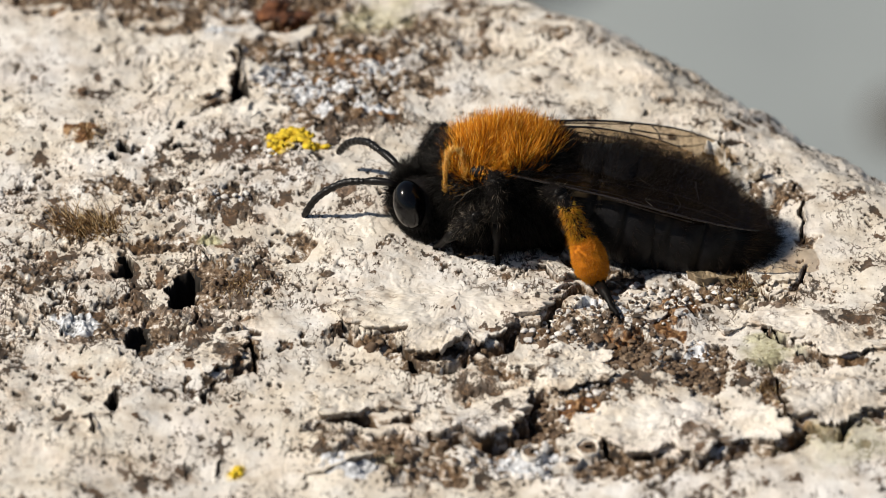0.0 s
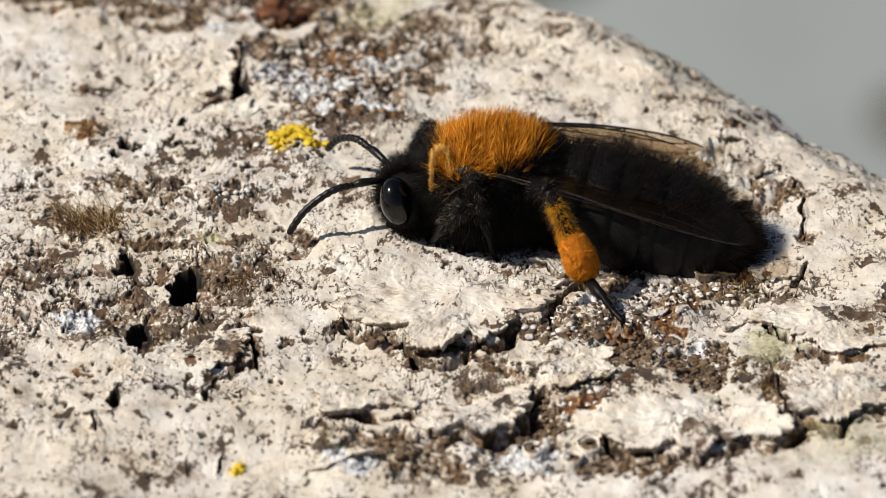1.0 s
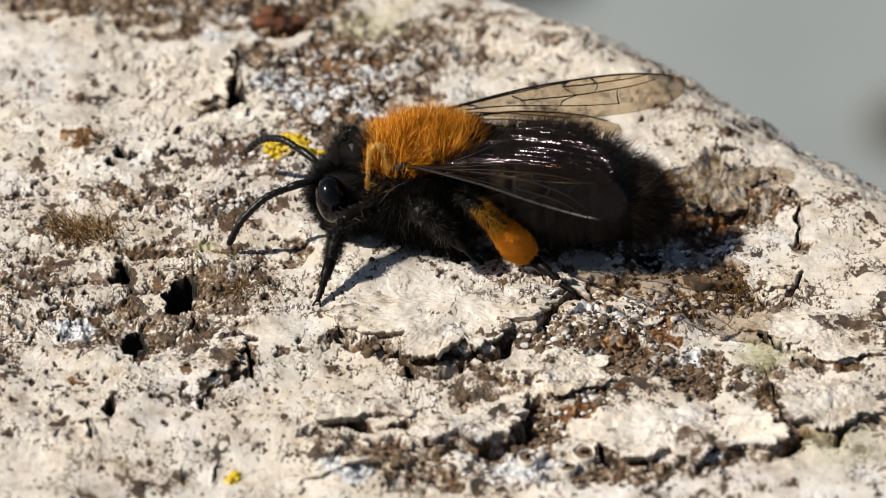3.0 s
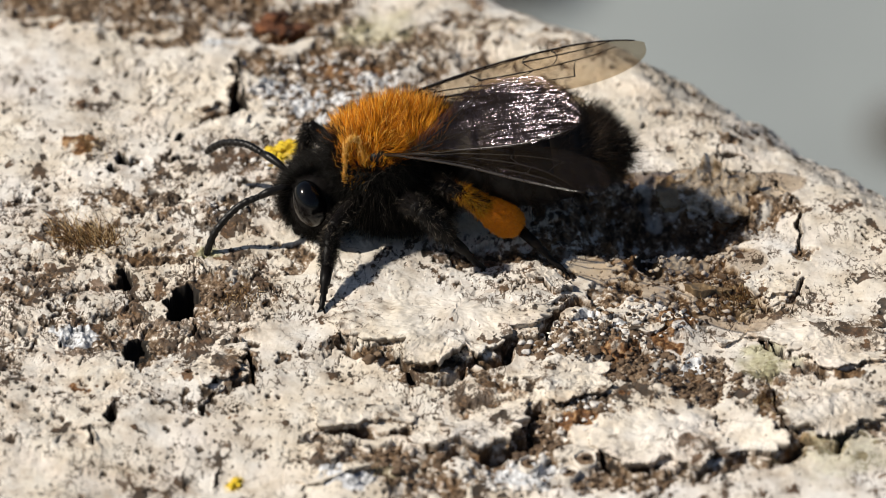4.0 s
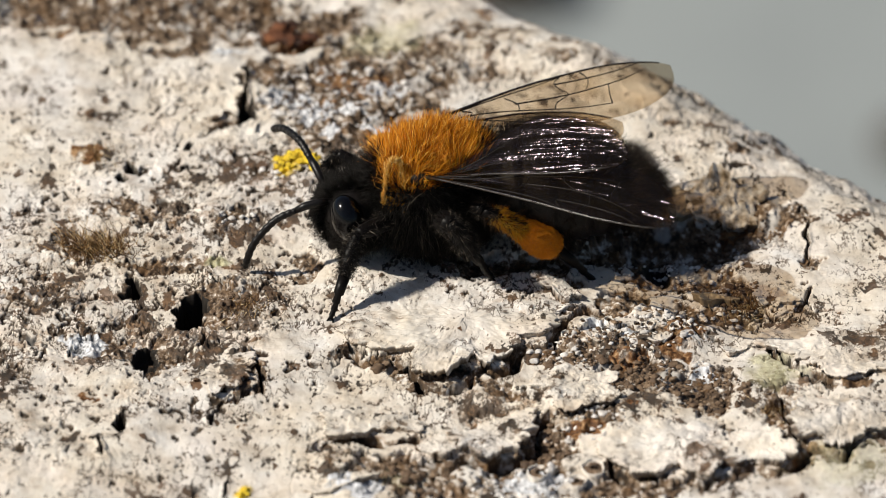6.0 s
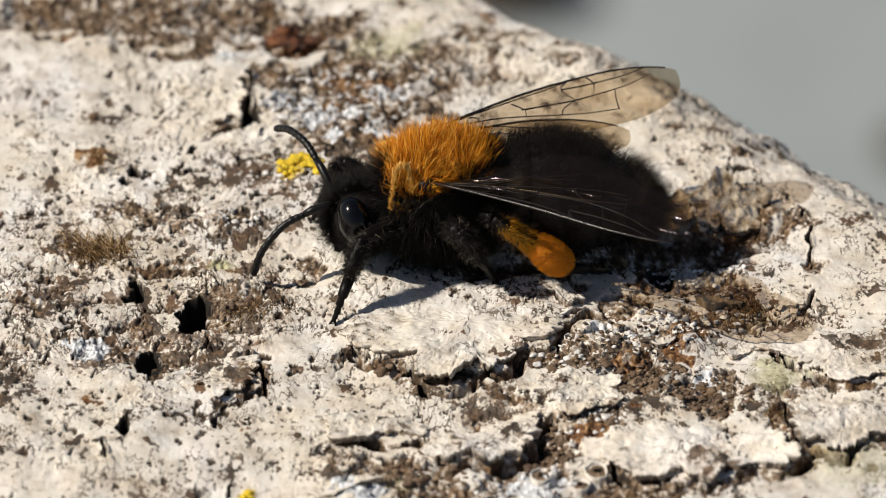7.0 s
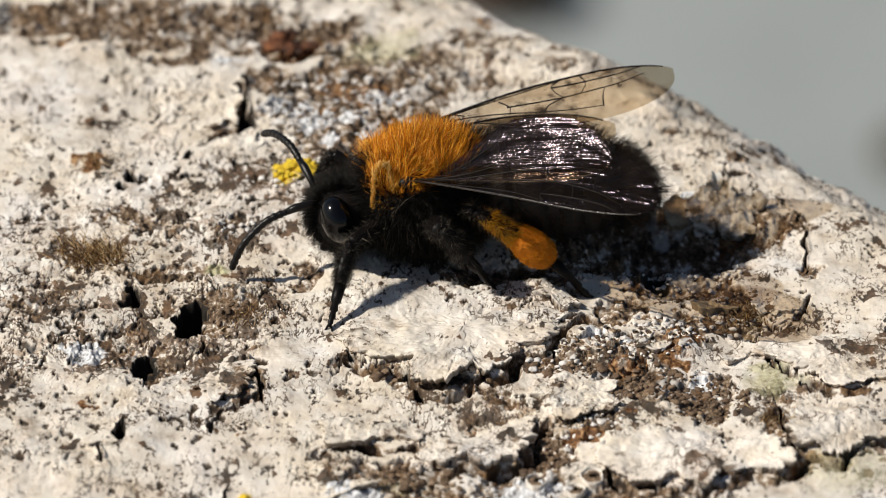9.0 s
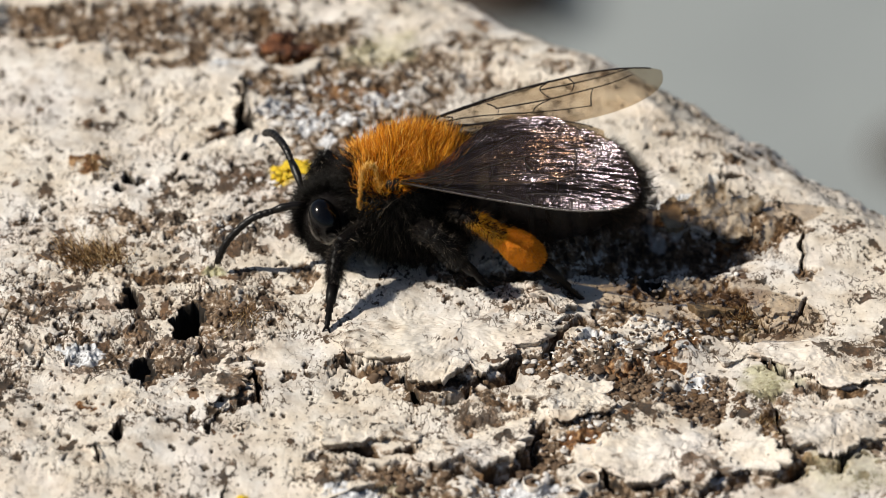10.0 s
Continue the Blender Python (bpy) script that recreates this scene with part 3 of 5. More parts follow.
    # deep hollow under the tail
    p.patch("bare", 8.22, 1.83, 2.14, 1.73, 1, .1)
    p.patch("bare", 4.93, 0.33, 1.67, 1.48, 1, .05)
    p.patch("bare", 6.64, 1.90, 2.42, 1.50, 1.8, .03)
    p.patch("bare", 9.43, 1.71, 1.49, 1.35, 1.8, .03)
    p.patch("bare", -8.90, 14.55, 3.14, 1.25, .7, .03)
    p.patch("bare", -4.20, 14.96, 2.16, 1.67, .9, .05)
    p.patch("bare", -1.63, 11.67, 1.36, 1.63, .7, .03)
    p.patch("rust", -5.17, 14.46, 0.98, 0.91, 1)
    p.patch("rust", -1.82, 10.66, 0.58, 0.97, .8)
    p.patch("rust", -3.56, 11.26, 0.46, 0.73, .7)
    p.patch("rust", -4.10, 8.66, 0.50, 0.48, .6)
    p.patch("rust", 7.70, -5.39, 0.47, 0.57, .7)
    p.patch("rust", 6.21, -7.14, 0.72, 0.70, .5)
    p.patch("bare", 10.94, 2.28, 1.12, 1.21, 1.1, .03)
    p.patch("bare", 10.14, 0.97, 1.11, 0.97, 1.4, .03)
    p.patch("speck", -10.67, -2.89, 4.02, 3.25, .45)
    p.patch("speck", -8.04, 0.41, 2.22, 1.86, .5)
    p.patch("speck", 2.11, -4.32, 2.18, 2.14, .6)
    p.patch("speck", 13.01, -4.32, 0.73, 1.07, .6)
    p.patch("speck", -13.03, -3.25, 2.37, 2.16, .75)
    p.patch("speck", -10.55, -5.74, 2.17, 1.76, .75)
    p.patch("speck", -6.63, -3.61, 1.28, 1.80, 1)
    p.patch("speck", -13.36, -7.14, 1.08, 1.39, .9)
    p.patch("speck", -9.01, 1.53, 2.05, 1.50, .9)
    p.patch("speck", -6.38, 0.78, 1.11, 0.97, 1)
    p.patch("speck", 5.87, -6.45, 2.34, 1.75, .9)
    p.patch("speck", 0.65, -7.49, 1.08, 0.69, .9)
    p.patch("speck", -2.51, -13.58, 0.87, 0.99, .8)
    p.patch("speck", -11.82, -12.59, 2.10, 1.66, .3)
    p.patch("speck", 11.33, -8.87, 0.89, 1.37, .8)
    p.patch("bare", -2.74, 7.28, 1.91, 1.02, .8, .05)
    p.patch("bare", -4.26, 6.81, 0.95, 0.63, .6, .04)
    p.patch("bare", -0.46, 9.26, 1.15, 1.20, .6, .04)
    p.patch("bare", 5.00, 13.64, 0.78, 0.58, .6, .03)
    p.patch("bare", 1.71, -8.87, 1.07, 0.69, .6, .05)
    p.patch("speck", -3.11, 6.50, 3.04, 1.56, 1)
    p.patch("speck", 2.05, -10.24, 2.13, 1.70, .9)
    p.patch("speck", 4.54, -9.90, 1.42, 1.70, .9)
    p.patch("speck", 1.09, 12.49, 2.33, 2.45, .6)
    p.patch("pale", -2.76, 8.66, 0.77, 0.56, .6)
    p.patch("pale", -1.79, 7.47, 0.57, 0.39, .6)
    p.patch("pale", -3.69, 7.08, 0.49, 0.39, .6)
    # clean white crust
    p.patch("speck", 8.52, 7.87, 5.35, 2.76, -1)
    p.patch("speck", 12.76, 4.94, 2.45, 2.31, -.8)
    p.patch("speck", 13.16, -1.43, 1.65, 2.19, -.7)
    p.patch("speck", 12.85, -7.14, 1.44, 1.74, -.7)
    p.patch("speck", -10.08, 9.65, 4.23, 3.60, -.6)
    p.patch("speck", -2.58, -7.49, 2.33, 2.08, -.6)
    p.patch("speck", -4.33, -9.90, 1.95, 2.04, -.6)
    p.patch("speck", -0.44, -4.32, 2.18, 1.43, -.5)
    p.patch("speck", -8.49, -12.59, 1.75, 1.66, -.5)
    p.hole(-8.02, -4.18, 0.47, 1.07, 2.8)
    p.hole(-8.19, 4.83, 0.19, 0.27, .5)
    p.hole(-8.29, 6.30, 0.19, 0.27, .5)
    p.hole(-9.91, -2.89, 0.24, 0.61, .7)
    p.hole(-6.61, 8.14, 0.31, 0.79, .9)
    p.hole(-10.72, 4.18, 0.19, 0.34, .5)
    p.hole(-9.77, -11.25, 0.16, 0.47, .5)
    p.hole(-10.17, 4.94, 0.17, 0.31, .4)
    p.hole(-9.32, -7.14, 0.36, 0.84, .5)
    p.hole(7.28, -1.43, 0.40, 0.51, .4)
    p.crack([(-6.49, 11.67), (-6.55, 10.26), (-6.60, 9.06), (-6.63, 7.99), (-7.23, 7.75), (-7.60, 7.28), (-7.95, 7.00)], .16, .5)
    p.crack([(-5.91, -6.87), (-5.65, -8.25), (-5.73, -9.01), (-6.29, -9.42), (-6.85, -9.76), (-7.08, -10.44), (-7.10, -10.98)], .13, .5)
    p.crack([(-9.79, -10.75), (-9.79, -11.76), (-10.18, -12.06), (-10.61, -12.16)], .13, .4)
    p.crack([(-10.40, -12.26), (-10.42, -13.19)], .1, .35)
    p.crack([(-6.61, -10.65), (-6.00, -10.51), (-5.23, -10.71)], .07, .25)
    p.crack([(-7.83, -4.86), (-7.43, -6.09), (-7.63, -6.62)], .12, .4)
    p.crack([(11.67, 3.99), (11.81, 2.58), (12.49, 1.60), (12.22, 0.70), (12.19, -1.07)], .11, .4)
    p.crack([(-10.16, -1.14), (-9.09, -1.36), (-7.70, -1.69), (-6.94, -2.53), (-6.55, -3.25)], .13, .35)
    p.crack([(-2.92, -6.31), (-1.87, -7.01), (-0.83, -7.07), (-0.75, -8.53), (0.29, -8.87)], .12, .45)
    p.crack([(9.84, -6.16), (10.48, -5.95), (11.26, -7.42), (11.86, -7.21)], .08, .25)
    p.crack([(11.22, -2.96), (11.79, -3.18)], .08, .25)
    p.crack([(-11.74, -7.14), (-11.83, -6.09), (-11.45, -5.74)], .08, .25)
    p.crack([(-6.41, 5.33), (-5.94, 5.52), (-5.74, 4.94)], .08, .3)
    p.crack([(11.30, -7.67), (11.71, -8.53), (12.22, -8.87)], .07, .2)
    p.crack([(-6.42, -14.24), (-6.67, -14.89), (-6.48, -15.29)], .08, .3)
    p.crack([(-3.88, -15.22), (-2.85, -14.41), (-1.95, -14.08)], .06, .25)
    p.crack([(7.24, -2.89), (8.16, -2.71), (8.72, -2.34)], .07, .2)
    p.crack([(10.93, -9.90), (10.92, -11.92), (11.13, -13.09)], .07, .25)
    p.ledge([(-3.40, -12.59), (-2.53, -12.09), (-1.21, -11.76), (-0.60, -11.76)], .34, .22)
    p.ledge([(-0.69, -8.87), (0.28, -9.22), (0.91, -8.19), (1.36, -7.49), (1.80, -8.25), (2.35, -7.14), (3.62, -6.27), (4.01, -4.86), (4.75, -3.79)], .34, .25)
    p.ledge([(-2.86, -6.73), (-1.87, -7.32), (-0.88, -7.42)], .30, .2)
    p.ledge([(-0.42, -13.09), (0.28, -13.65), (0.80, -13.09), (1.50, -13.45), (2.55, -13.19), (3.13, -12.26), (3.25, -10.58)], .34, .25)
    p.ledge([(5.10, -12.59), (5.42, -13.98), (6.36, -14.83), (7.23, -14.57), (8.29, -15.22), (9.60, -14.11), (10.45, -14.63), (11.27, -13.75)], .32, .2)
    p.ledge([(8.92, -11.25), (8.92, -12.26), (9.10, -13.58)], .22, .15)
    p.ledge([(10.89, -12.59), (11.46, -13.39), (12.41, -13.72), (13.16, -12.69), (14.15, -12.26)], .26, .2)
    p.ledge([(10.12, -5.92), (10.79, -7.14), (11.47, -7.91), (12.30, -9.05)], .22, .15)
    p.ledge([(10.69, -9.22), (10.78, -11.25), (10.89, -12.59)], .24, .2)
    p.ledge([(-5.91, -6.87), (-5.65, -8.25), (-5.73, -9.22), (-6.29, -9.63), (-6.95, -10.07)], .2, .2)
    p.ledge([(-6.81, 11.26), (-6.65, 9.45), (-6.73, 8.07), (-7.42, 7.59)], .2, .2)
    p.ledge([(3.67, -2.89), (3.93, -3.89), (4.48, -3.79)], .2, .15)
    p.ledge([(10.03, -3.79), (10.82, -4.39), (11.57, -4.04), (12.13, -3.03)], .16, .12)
    p.finish()
    return p


def ground_at(x, y):
    """Height of the bark, in mm, at single points."""
    return bark_plan(np.atleast_1d(np.asarray(x, float)), np.atleast_1d(np.asarray(y, float))).z


def build_stump():
    def axis(lo, hi, step, reach):
        inner = np.arange(lo, hi, step)
        out = np.cumsum(step * 1.22 ** np.arange(1, 28))
        out = out[out < reach]
        return np.concatenate([lo - out[::-1], inner, hi + out])
    xs, ys = axis(-16.0, 16.2, 0.036, 75), axis(-17.2, 21.5, 0.05, 75)
    X, Y = np.meshgrid(xs, ys)
    p = bark_plan(X.ravel(), Y.ravel())
    nx, ny = len(xs), len(ys)
    i = (np.arange(ny - 1)[:, None] * nx + np.arange(nx - 1)[None]).ravel()
    faces = np.stack([i, i + 1, i + 1 + nx, i + nx], 1)
    me = arrays_mesh("bark", np.stack([p.x, p.y, p.z], 1) * MM, faces)
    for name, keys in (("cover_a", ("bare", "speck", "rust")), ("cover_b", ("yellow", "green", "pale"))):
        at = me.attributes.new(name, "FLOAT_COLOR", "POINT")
        at.data.foreach_set("color", np.stack([*(p.cover[k] for k in keys), p.cover["crevice_shade"]], 1).astype(np.float32).ravel())
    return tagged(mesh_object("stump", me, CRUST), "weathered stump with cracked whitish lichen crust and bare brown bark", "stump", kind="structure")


STUMP = build_stump()


# ---- flakes of crust on the stump ----
def flake(outline, thick, lift, toward, seed, name="lichen_flake", mat=None, dome=0.0, rugged=0.0):
    """A plate of crust on the bark: outline in mm, raised along the way 'toward' and sunk at its back."""
    rng = np.random.RandomState(seed)
    loop = np.array(outline + outline[:1], float)
    seg = np.hypot(*np.diff(loop, axis=0).T)
    n = max(80, min(640, int(seg.sum() / 0.045)))
    at = np.linspace(0, seg.sum(), n, endpoint=False)
    run = np.concatenate([[0], np.cumsum(seg)])
    ring = np.stack([np.interp(at, run, loop[:, k]) for k in (0, 1)], 1)
    c = ring.mean(0)
    out = ring - c
    out /= np.linalg.norm(out, axis=1)[:, None]
    size = min(1.0, seg.sum() / 9)
    notch = np.maximum(0, fbm(ring[:, 0], ring[:, 1], 1.9, 3, seed % 8 + 3) - 0.25)
    ragged = 0.2 * fbm(ring[:, 0], ring[:, 1], 1.3, 3, seed % 9) + 0.19 * fbm(ring[:, 0], ring[:, 1], 4.5, 4, seed % 7, 0.65) - 0.55 * notch
    ring = ring + out * (size * ragged)[:, None]
    way = np.array(toward, float) / math.hypot(*toward)
    reach = (ring - c) @ way
    steps = np.concatenate([np.linspace(0.0, 0.965, 42) ** 0.8, [0.985, 1.0]])
    tops = c + (ring - c)[None] * steps[:, None, None]
    flat = tops.reshape(-1, 2)
    f = ((flat - c) @ way - reach.min()) / (np.ptp(reach) + 1e-6)
    s = np.repeat(steps, n)
    z = stump_form(flat[:, 0], flat[:, 1])
    thick = thick * 0.6
    up = -0.22 + (thick + 0.22) * smoothstep(0.05, 0.5, f) + lift * smoothstep(0.55, 1.0, f) * smoothstep(0.3, 1.0, s)
    z = z + up + dome * (1 - s ** 2) + 0.09 * fbm(flat[:, 0], flat[:, 1], 0.9, 4, seed % 5) + 0.022 * fbm(flat[:, 0], flat[:, 1], 3.5, 3, 3)
    z = z + rugged * (fbm(flat[:, 0], flat[:, 1], 1.1, 4, 8, 0.65) + 0.8 * np.abs(fbm(flat[:, 0], flat[:, 1], 2.2, 3, 6)))
    level = 2.4 * fbm(flat[:, 0], flat[:, 1] * 0.66, 0.7, 5, 31 + seed, 0.62)
    frac = level - np.floor(level)
    z = z + 0.03 * (np.floor(level) + smoothstep(0.0, 0.14, frac)) + 0.03 * fbm(flat[:, 0], flat[:, 1] * 0.66, 2.4, 4, 5)
    z = z - 0.02 * smoothstep(0.975, 1.0, s)
    top = np.column_stack([flat, z])
    # worn rim and underside
    rim = top[-n:].copy()
    rim[:, 2] -= thick * 0.75
    rim[:, :2] -= out * 0.05
    under = top[-6 * n:-5 * n].copy()
    under[:, 2] -= thick * 1.6 + 0.1
    co = np.concatenate([top, rim, under])
    rows = len(steps) + 1
    i, k = np.meshgrid(np.arange(rows), np.arange(n), indexing="ij")
    a, b = i * n + k, i * n + (k + 1) % n
    faces = np.stack([a, a + n, b + n, b], -1).reshape(-1, 4)
    me = arrays_mesh(name, co * MM, faces)
    ob = mesh_object(name, me, mat or CRUST, STUMP)
    at_a = me.attributes.new("cover_a", "FLOAT_COLOR", "POINT")
    speck = np.clip(0.1 + 0.6 * fbm(co[:, 0], co[:, 1], 0.5, 3, seed % 6), -0.5, 1)
    edge = smoothstep(0.15, 0.6, fbm(top[:, 0], top[:, 1], 2.1, 3, 24) + 0.5 * speck[:len(top)] - 0.25) * 0.9
    edge = np.maximum(edge, (1 - smoothstep(0.02, 0.12, frac)) * smoothstep(0.0, 0.5, fbm(top[:, 0], top[:, 1], 0.9, 3, seed % 5 + 2)))
    bare = np.concatenate([edge * smoothstep(0.3, 0.9, fbm(top[:, 0], top[:, 1], 0.8, 3, seed % 4) + 0.5), np.concatenate([np.full(n, 0.55), np.full(n, 1.0)])])
    at_a.data.foreach_set("color", np.stack([bare, speck, np.zeros_like(speck), np.zeros_like(speck)], 1).astype(np.float32).ravel())
    return ob


def build_flakes():
    flake([(-3.33, -5.21), (-2.77, -6.38), (-1.87, -6.80), (-0.88, -7.01), (-0.70, -8.39), (0.20, -8.81), (0.68, -8.12), (1.18, -7.14), (1.57, -7.91), (2.08, -7.67), (2.41, -6.52), (3.63, -5.81), (3.92, -4.32), (4.67, -3.43), (4.78, -2.34), (3.60, -1.51), (1.39, -1.98), (-0.44, -2.34), (-2.26, -3.61)], 0.22, 0.30, (0.15, -1), 1)
    flake([(-3.69, -10.75), (-3.35, -12.32), (-2.53, -11.76), (-1.22, -11.39), (-0.39, -11.59), (-0.25, -10.41), (-1.49, -9.73), (-2.91, -9.73)], 0.16, 0.24, (-0.1, -1), 2)
    flake([(-0.51, -11.76), (-0.60, -12.59), (-0.16, -13.19), (0.28, -13.32), (0.60, -12.59), (0.49, -11.76), (0.02, -11.25)], 0.25, 0.14, (0.1, -1), 3)
    flake([(0.28, -11.59), (0.67, -12.76), (1.50, -13.12), (2.56, -12.79), (3.01, -11.76), (3.08, -10.41), (2.06, -9.49), (0.82, -9.90), (0.11, -10.75)], 0.26, 0.26, (0.4, -1), 4)
    flake([(4.99, -12.26), (5.31, -11.25), (5.95, -10.51), (7.03, -9.76), (8.09, -9.97), (8.86, -10.75), (8.89, -12.26), (9.52, -13.85), (8.30, -14.96), (7.24, -14.24), (6.36, -14.57), (5.34, -13.75)], 0.22, 0.16, (0.1, -1), 5)
    flake([(8.85, -10.98), (9.47, -10.75), (9.91, -10.85), (10.55, -12.26), (11.19, -13.52), (10.46, -14.37), (9.70, -13.78), (9.00, -13.75), (8.84, -12.42)], 0.24, 0.2, (0.5, -1), 6)
    flake([(10.93, -9.90), (11.69, -8.94), (12.76, -8.87), (13.95, -9.22), (14.43, -10.58), (14.17, -11.92), (13.09, -12.42), (12.42, -13.42), (11.48, -13.09), (10.93, -12.79)], 0.2, 0.14, (0, -1), 7)
    flake([(10.13, -5.67), (10.90, -4.75), (11.92, -4.32), (13.37, -4.32), (14.78, -5.04), (14.56, -8.53), (13.29, -8.87), (12.23, -8.81), (11.48, -7.67), (10.88, -7.14), (10.37, -6.38)], 0.16, 0.1, (-0.4, -1), 8)
    flake([(9.03, -6.16), (9.50, -5.81), (10.13, -5.74), (10.20, -6.16), (9.65, -6.52), (9.24, -6.87)], 0.14, 0.1, (-0.2, -1), 9)
    flake([(-6.29, 7.99), (-6.84, 7.36), (-7.68, 6.81), (-7.93, 5.72), (-7.26, 5.33), (-6.32, 5.49), (-5.76, 6.11), (-5.98, 7.28)], 0.14, 0.12, (-0.3, 1), 10)
    flake([(10.18, -2.34), (10.76, -1.73), (11.66, -2.09), (12.08, -2.89), (11.58, -3.79), (10.84, -4.15), (10.31, -3.61)], 0.14, 0.12, (-0.3, -1), 11)
    flake([(-4.15, -14.89), (-3.90, -14.24), (-3.04, -13.75), (-2.16, -13.85), (-1.81, -14.24), (-2.50, -14.57), (-3.36, -15.16)], 0.12, 0.1, (0.3, -1), 12)
    flake([(2.87, -1.43), (3.51, -1.62), (4.32, -2.34), (4.58, -3.25), (4.11, -3.79), (3.67, -2.89), (3.04, -2.71)], 0.2, 0.22, (0.6, -1), 13)
    flake([(-8.17, -6.45), (-7.48, -5.74), (-6.38, -6.09), (-5.96, -7.14), (-5.78, -8.53), (-6.30, -9.22), (-7.09, -9.63), (-7.82, -8.87)], 0.1, 0.16, (1, -0.6), 14)
    flake([(-9.33, 10.26), (-8.40, 11.26), (-6.95, 11.26), (-6.77, 9.65), (-6.81, 8.46), (-7.43, 7.99), (-8.30, 8.26)], 0.1, 0.16, (0.7, -0.8), 15)
    flake([(2.97, -7.67), (3.61, -6.94), (4.60, -7.14), (5.39, -7.91), (5.84, -9.15), (5.63, -10.31), (4.70, -10.65), (3.82, -10.41), (3.21, -9.73), (2.87, -8.87)], 0.14, 0.14, (0.4, -1), 19, rugged=0.07)
    flake([(6.07, -5.74), (6.62, -5.32), (7.34, -5.39), (7.51, -5.88), (6.95, -6.38), (6.32, -6.31)], 0.12, 0.1, (0, -1), 20, rugged=0.06)
    flake([(4.62, -5.74), (5.27, -5.25), (5.80, -5.46), (5.70, -6.16), (5.06, -6.52)], 0.12, 0.1, (-0.3, -1), 21, rugged=0.06)
    # the brown curled scrap behind which the bark breaks off
    flake([(8.22, 3.41), (8.76, 4.10), (9.40, 4.48), (9.74, 3.95), (10.25, 3.64), (10.67, 3.79), (10.95, 3.34), (10.61, 2.43), (9.44, 2.20), (8.52, 2.39)], 0.14, 0.7, (0.05, 1), 16, mat=SCRAP, rugged=0.13)
    flake([(7.43, 3.34), (7.90, 3.60), (8.29, 3.41), (8.34, 2.58), (7.77, 2.35), (7.37, 2.73)], 0.12, 0.2, (-0.3, 1), 18, mat=WAXY)
    flake([(8.23, -3.32), (8.61, -2.71), (9.26, -2.60), (9.89, -2.89), (9.77, -3.61), (9.12, -3.89), (8.48, -3.79)], 0.2, 0.12, (-0.5, -1), 17, mat=WAXY)


WAXY = plain_material("waxy_brown_scale", 0.5, 2, (0.3, (0.16, 0.11, 0.06)), (0.7, (0.36, 0.28, 0.18)), bumps=(0.5, 0.05))
SCRAP = plain_material("grey_scrap", 0.75, 2.2, (0.36, (0.10, 0.07, 0.04)), (0.45, (0.36, 0.30, 0.23)), (0.6, (0.66, 0.63, 0.58)), bumps=(0.8, 0.1))
build_flakes()


# ---- crumbs, granules and small growths ----
def lumps_mesh(name, centres, sizes, seed, uneven=0.3, finer=1):
    """Many small uneven stones or granules in one mesh, in mm."""
    rng = np.random.RandomState(seed)
    base = bmesh.new()
    bmesh.ops.create_icosphere(base, subdivisions=finer, radius=1)
    v = np.array([q.co[:] for q in base.verts])
    base.verts.index_update()
    f = np.array([[q.index for q in face.verts] for face in base.faces])
    base.free()
    n = len(centres)
    sc = sizes[:, None, None] * (1 + 0.35 * (rng.rand(n, 1, 3) - 0.5) * 2) * (1 + uneven * rng.randn(n, len(v), 1))
    a = rng.rand(n) * math.tau
    c, s = np.cos(a)[:, None], np.sin(a)[:, None]
    p = v[None] * sc
    p = np.stack([p[..., 0] * c - p[..., 1] * s, p[..., 0] * s + p[..., 1] * c, p[..., 2] * 0.55], -1) + centres[:, None]
    faces = (np.arange(n)[:, None, None] * len(v) + f[None]).reshape(-1, 3)
    return arrays_mesh(name, p.reshape(-1, 3) * MM, faces)


def scatter(areas, per_area, size, seed, sink=0.3):
    """Points on the bark inside ellipses (x, y, rx, ry)."""
    rng = np.random.RandomState(seed)
    xy, sz = [], []
    for cx, cy, rx, ry in areas:
        n = int(per_area * rx * ry * math.pi)
        r, a = np.sqrt(rng.rand(n)) * 1.05, rng.rand(n) * math.tau
        xy.append(np.stack([cx + rx * r * np.cos(a), cy + ry * r * np.sin(a)], 1))
        sz.append(size * (0.45 + rng.rand(n) ** 2.2 * 1.4))
    xy, sz = np.concatenate(xy), np.concatenate(sz)
    z = ground_at(xy[:, 0], xy[:, 1]) + sz * sink
    return np.column_stack([xy, z]), sz


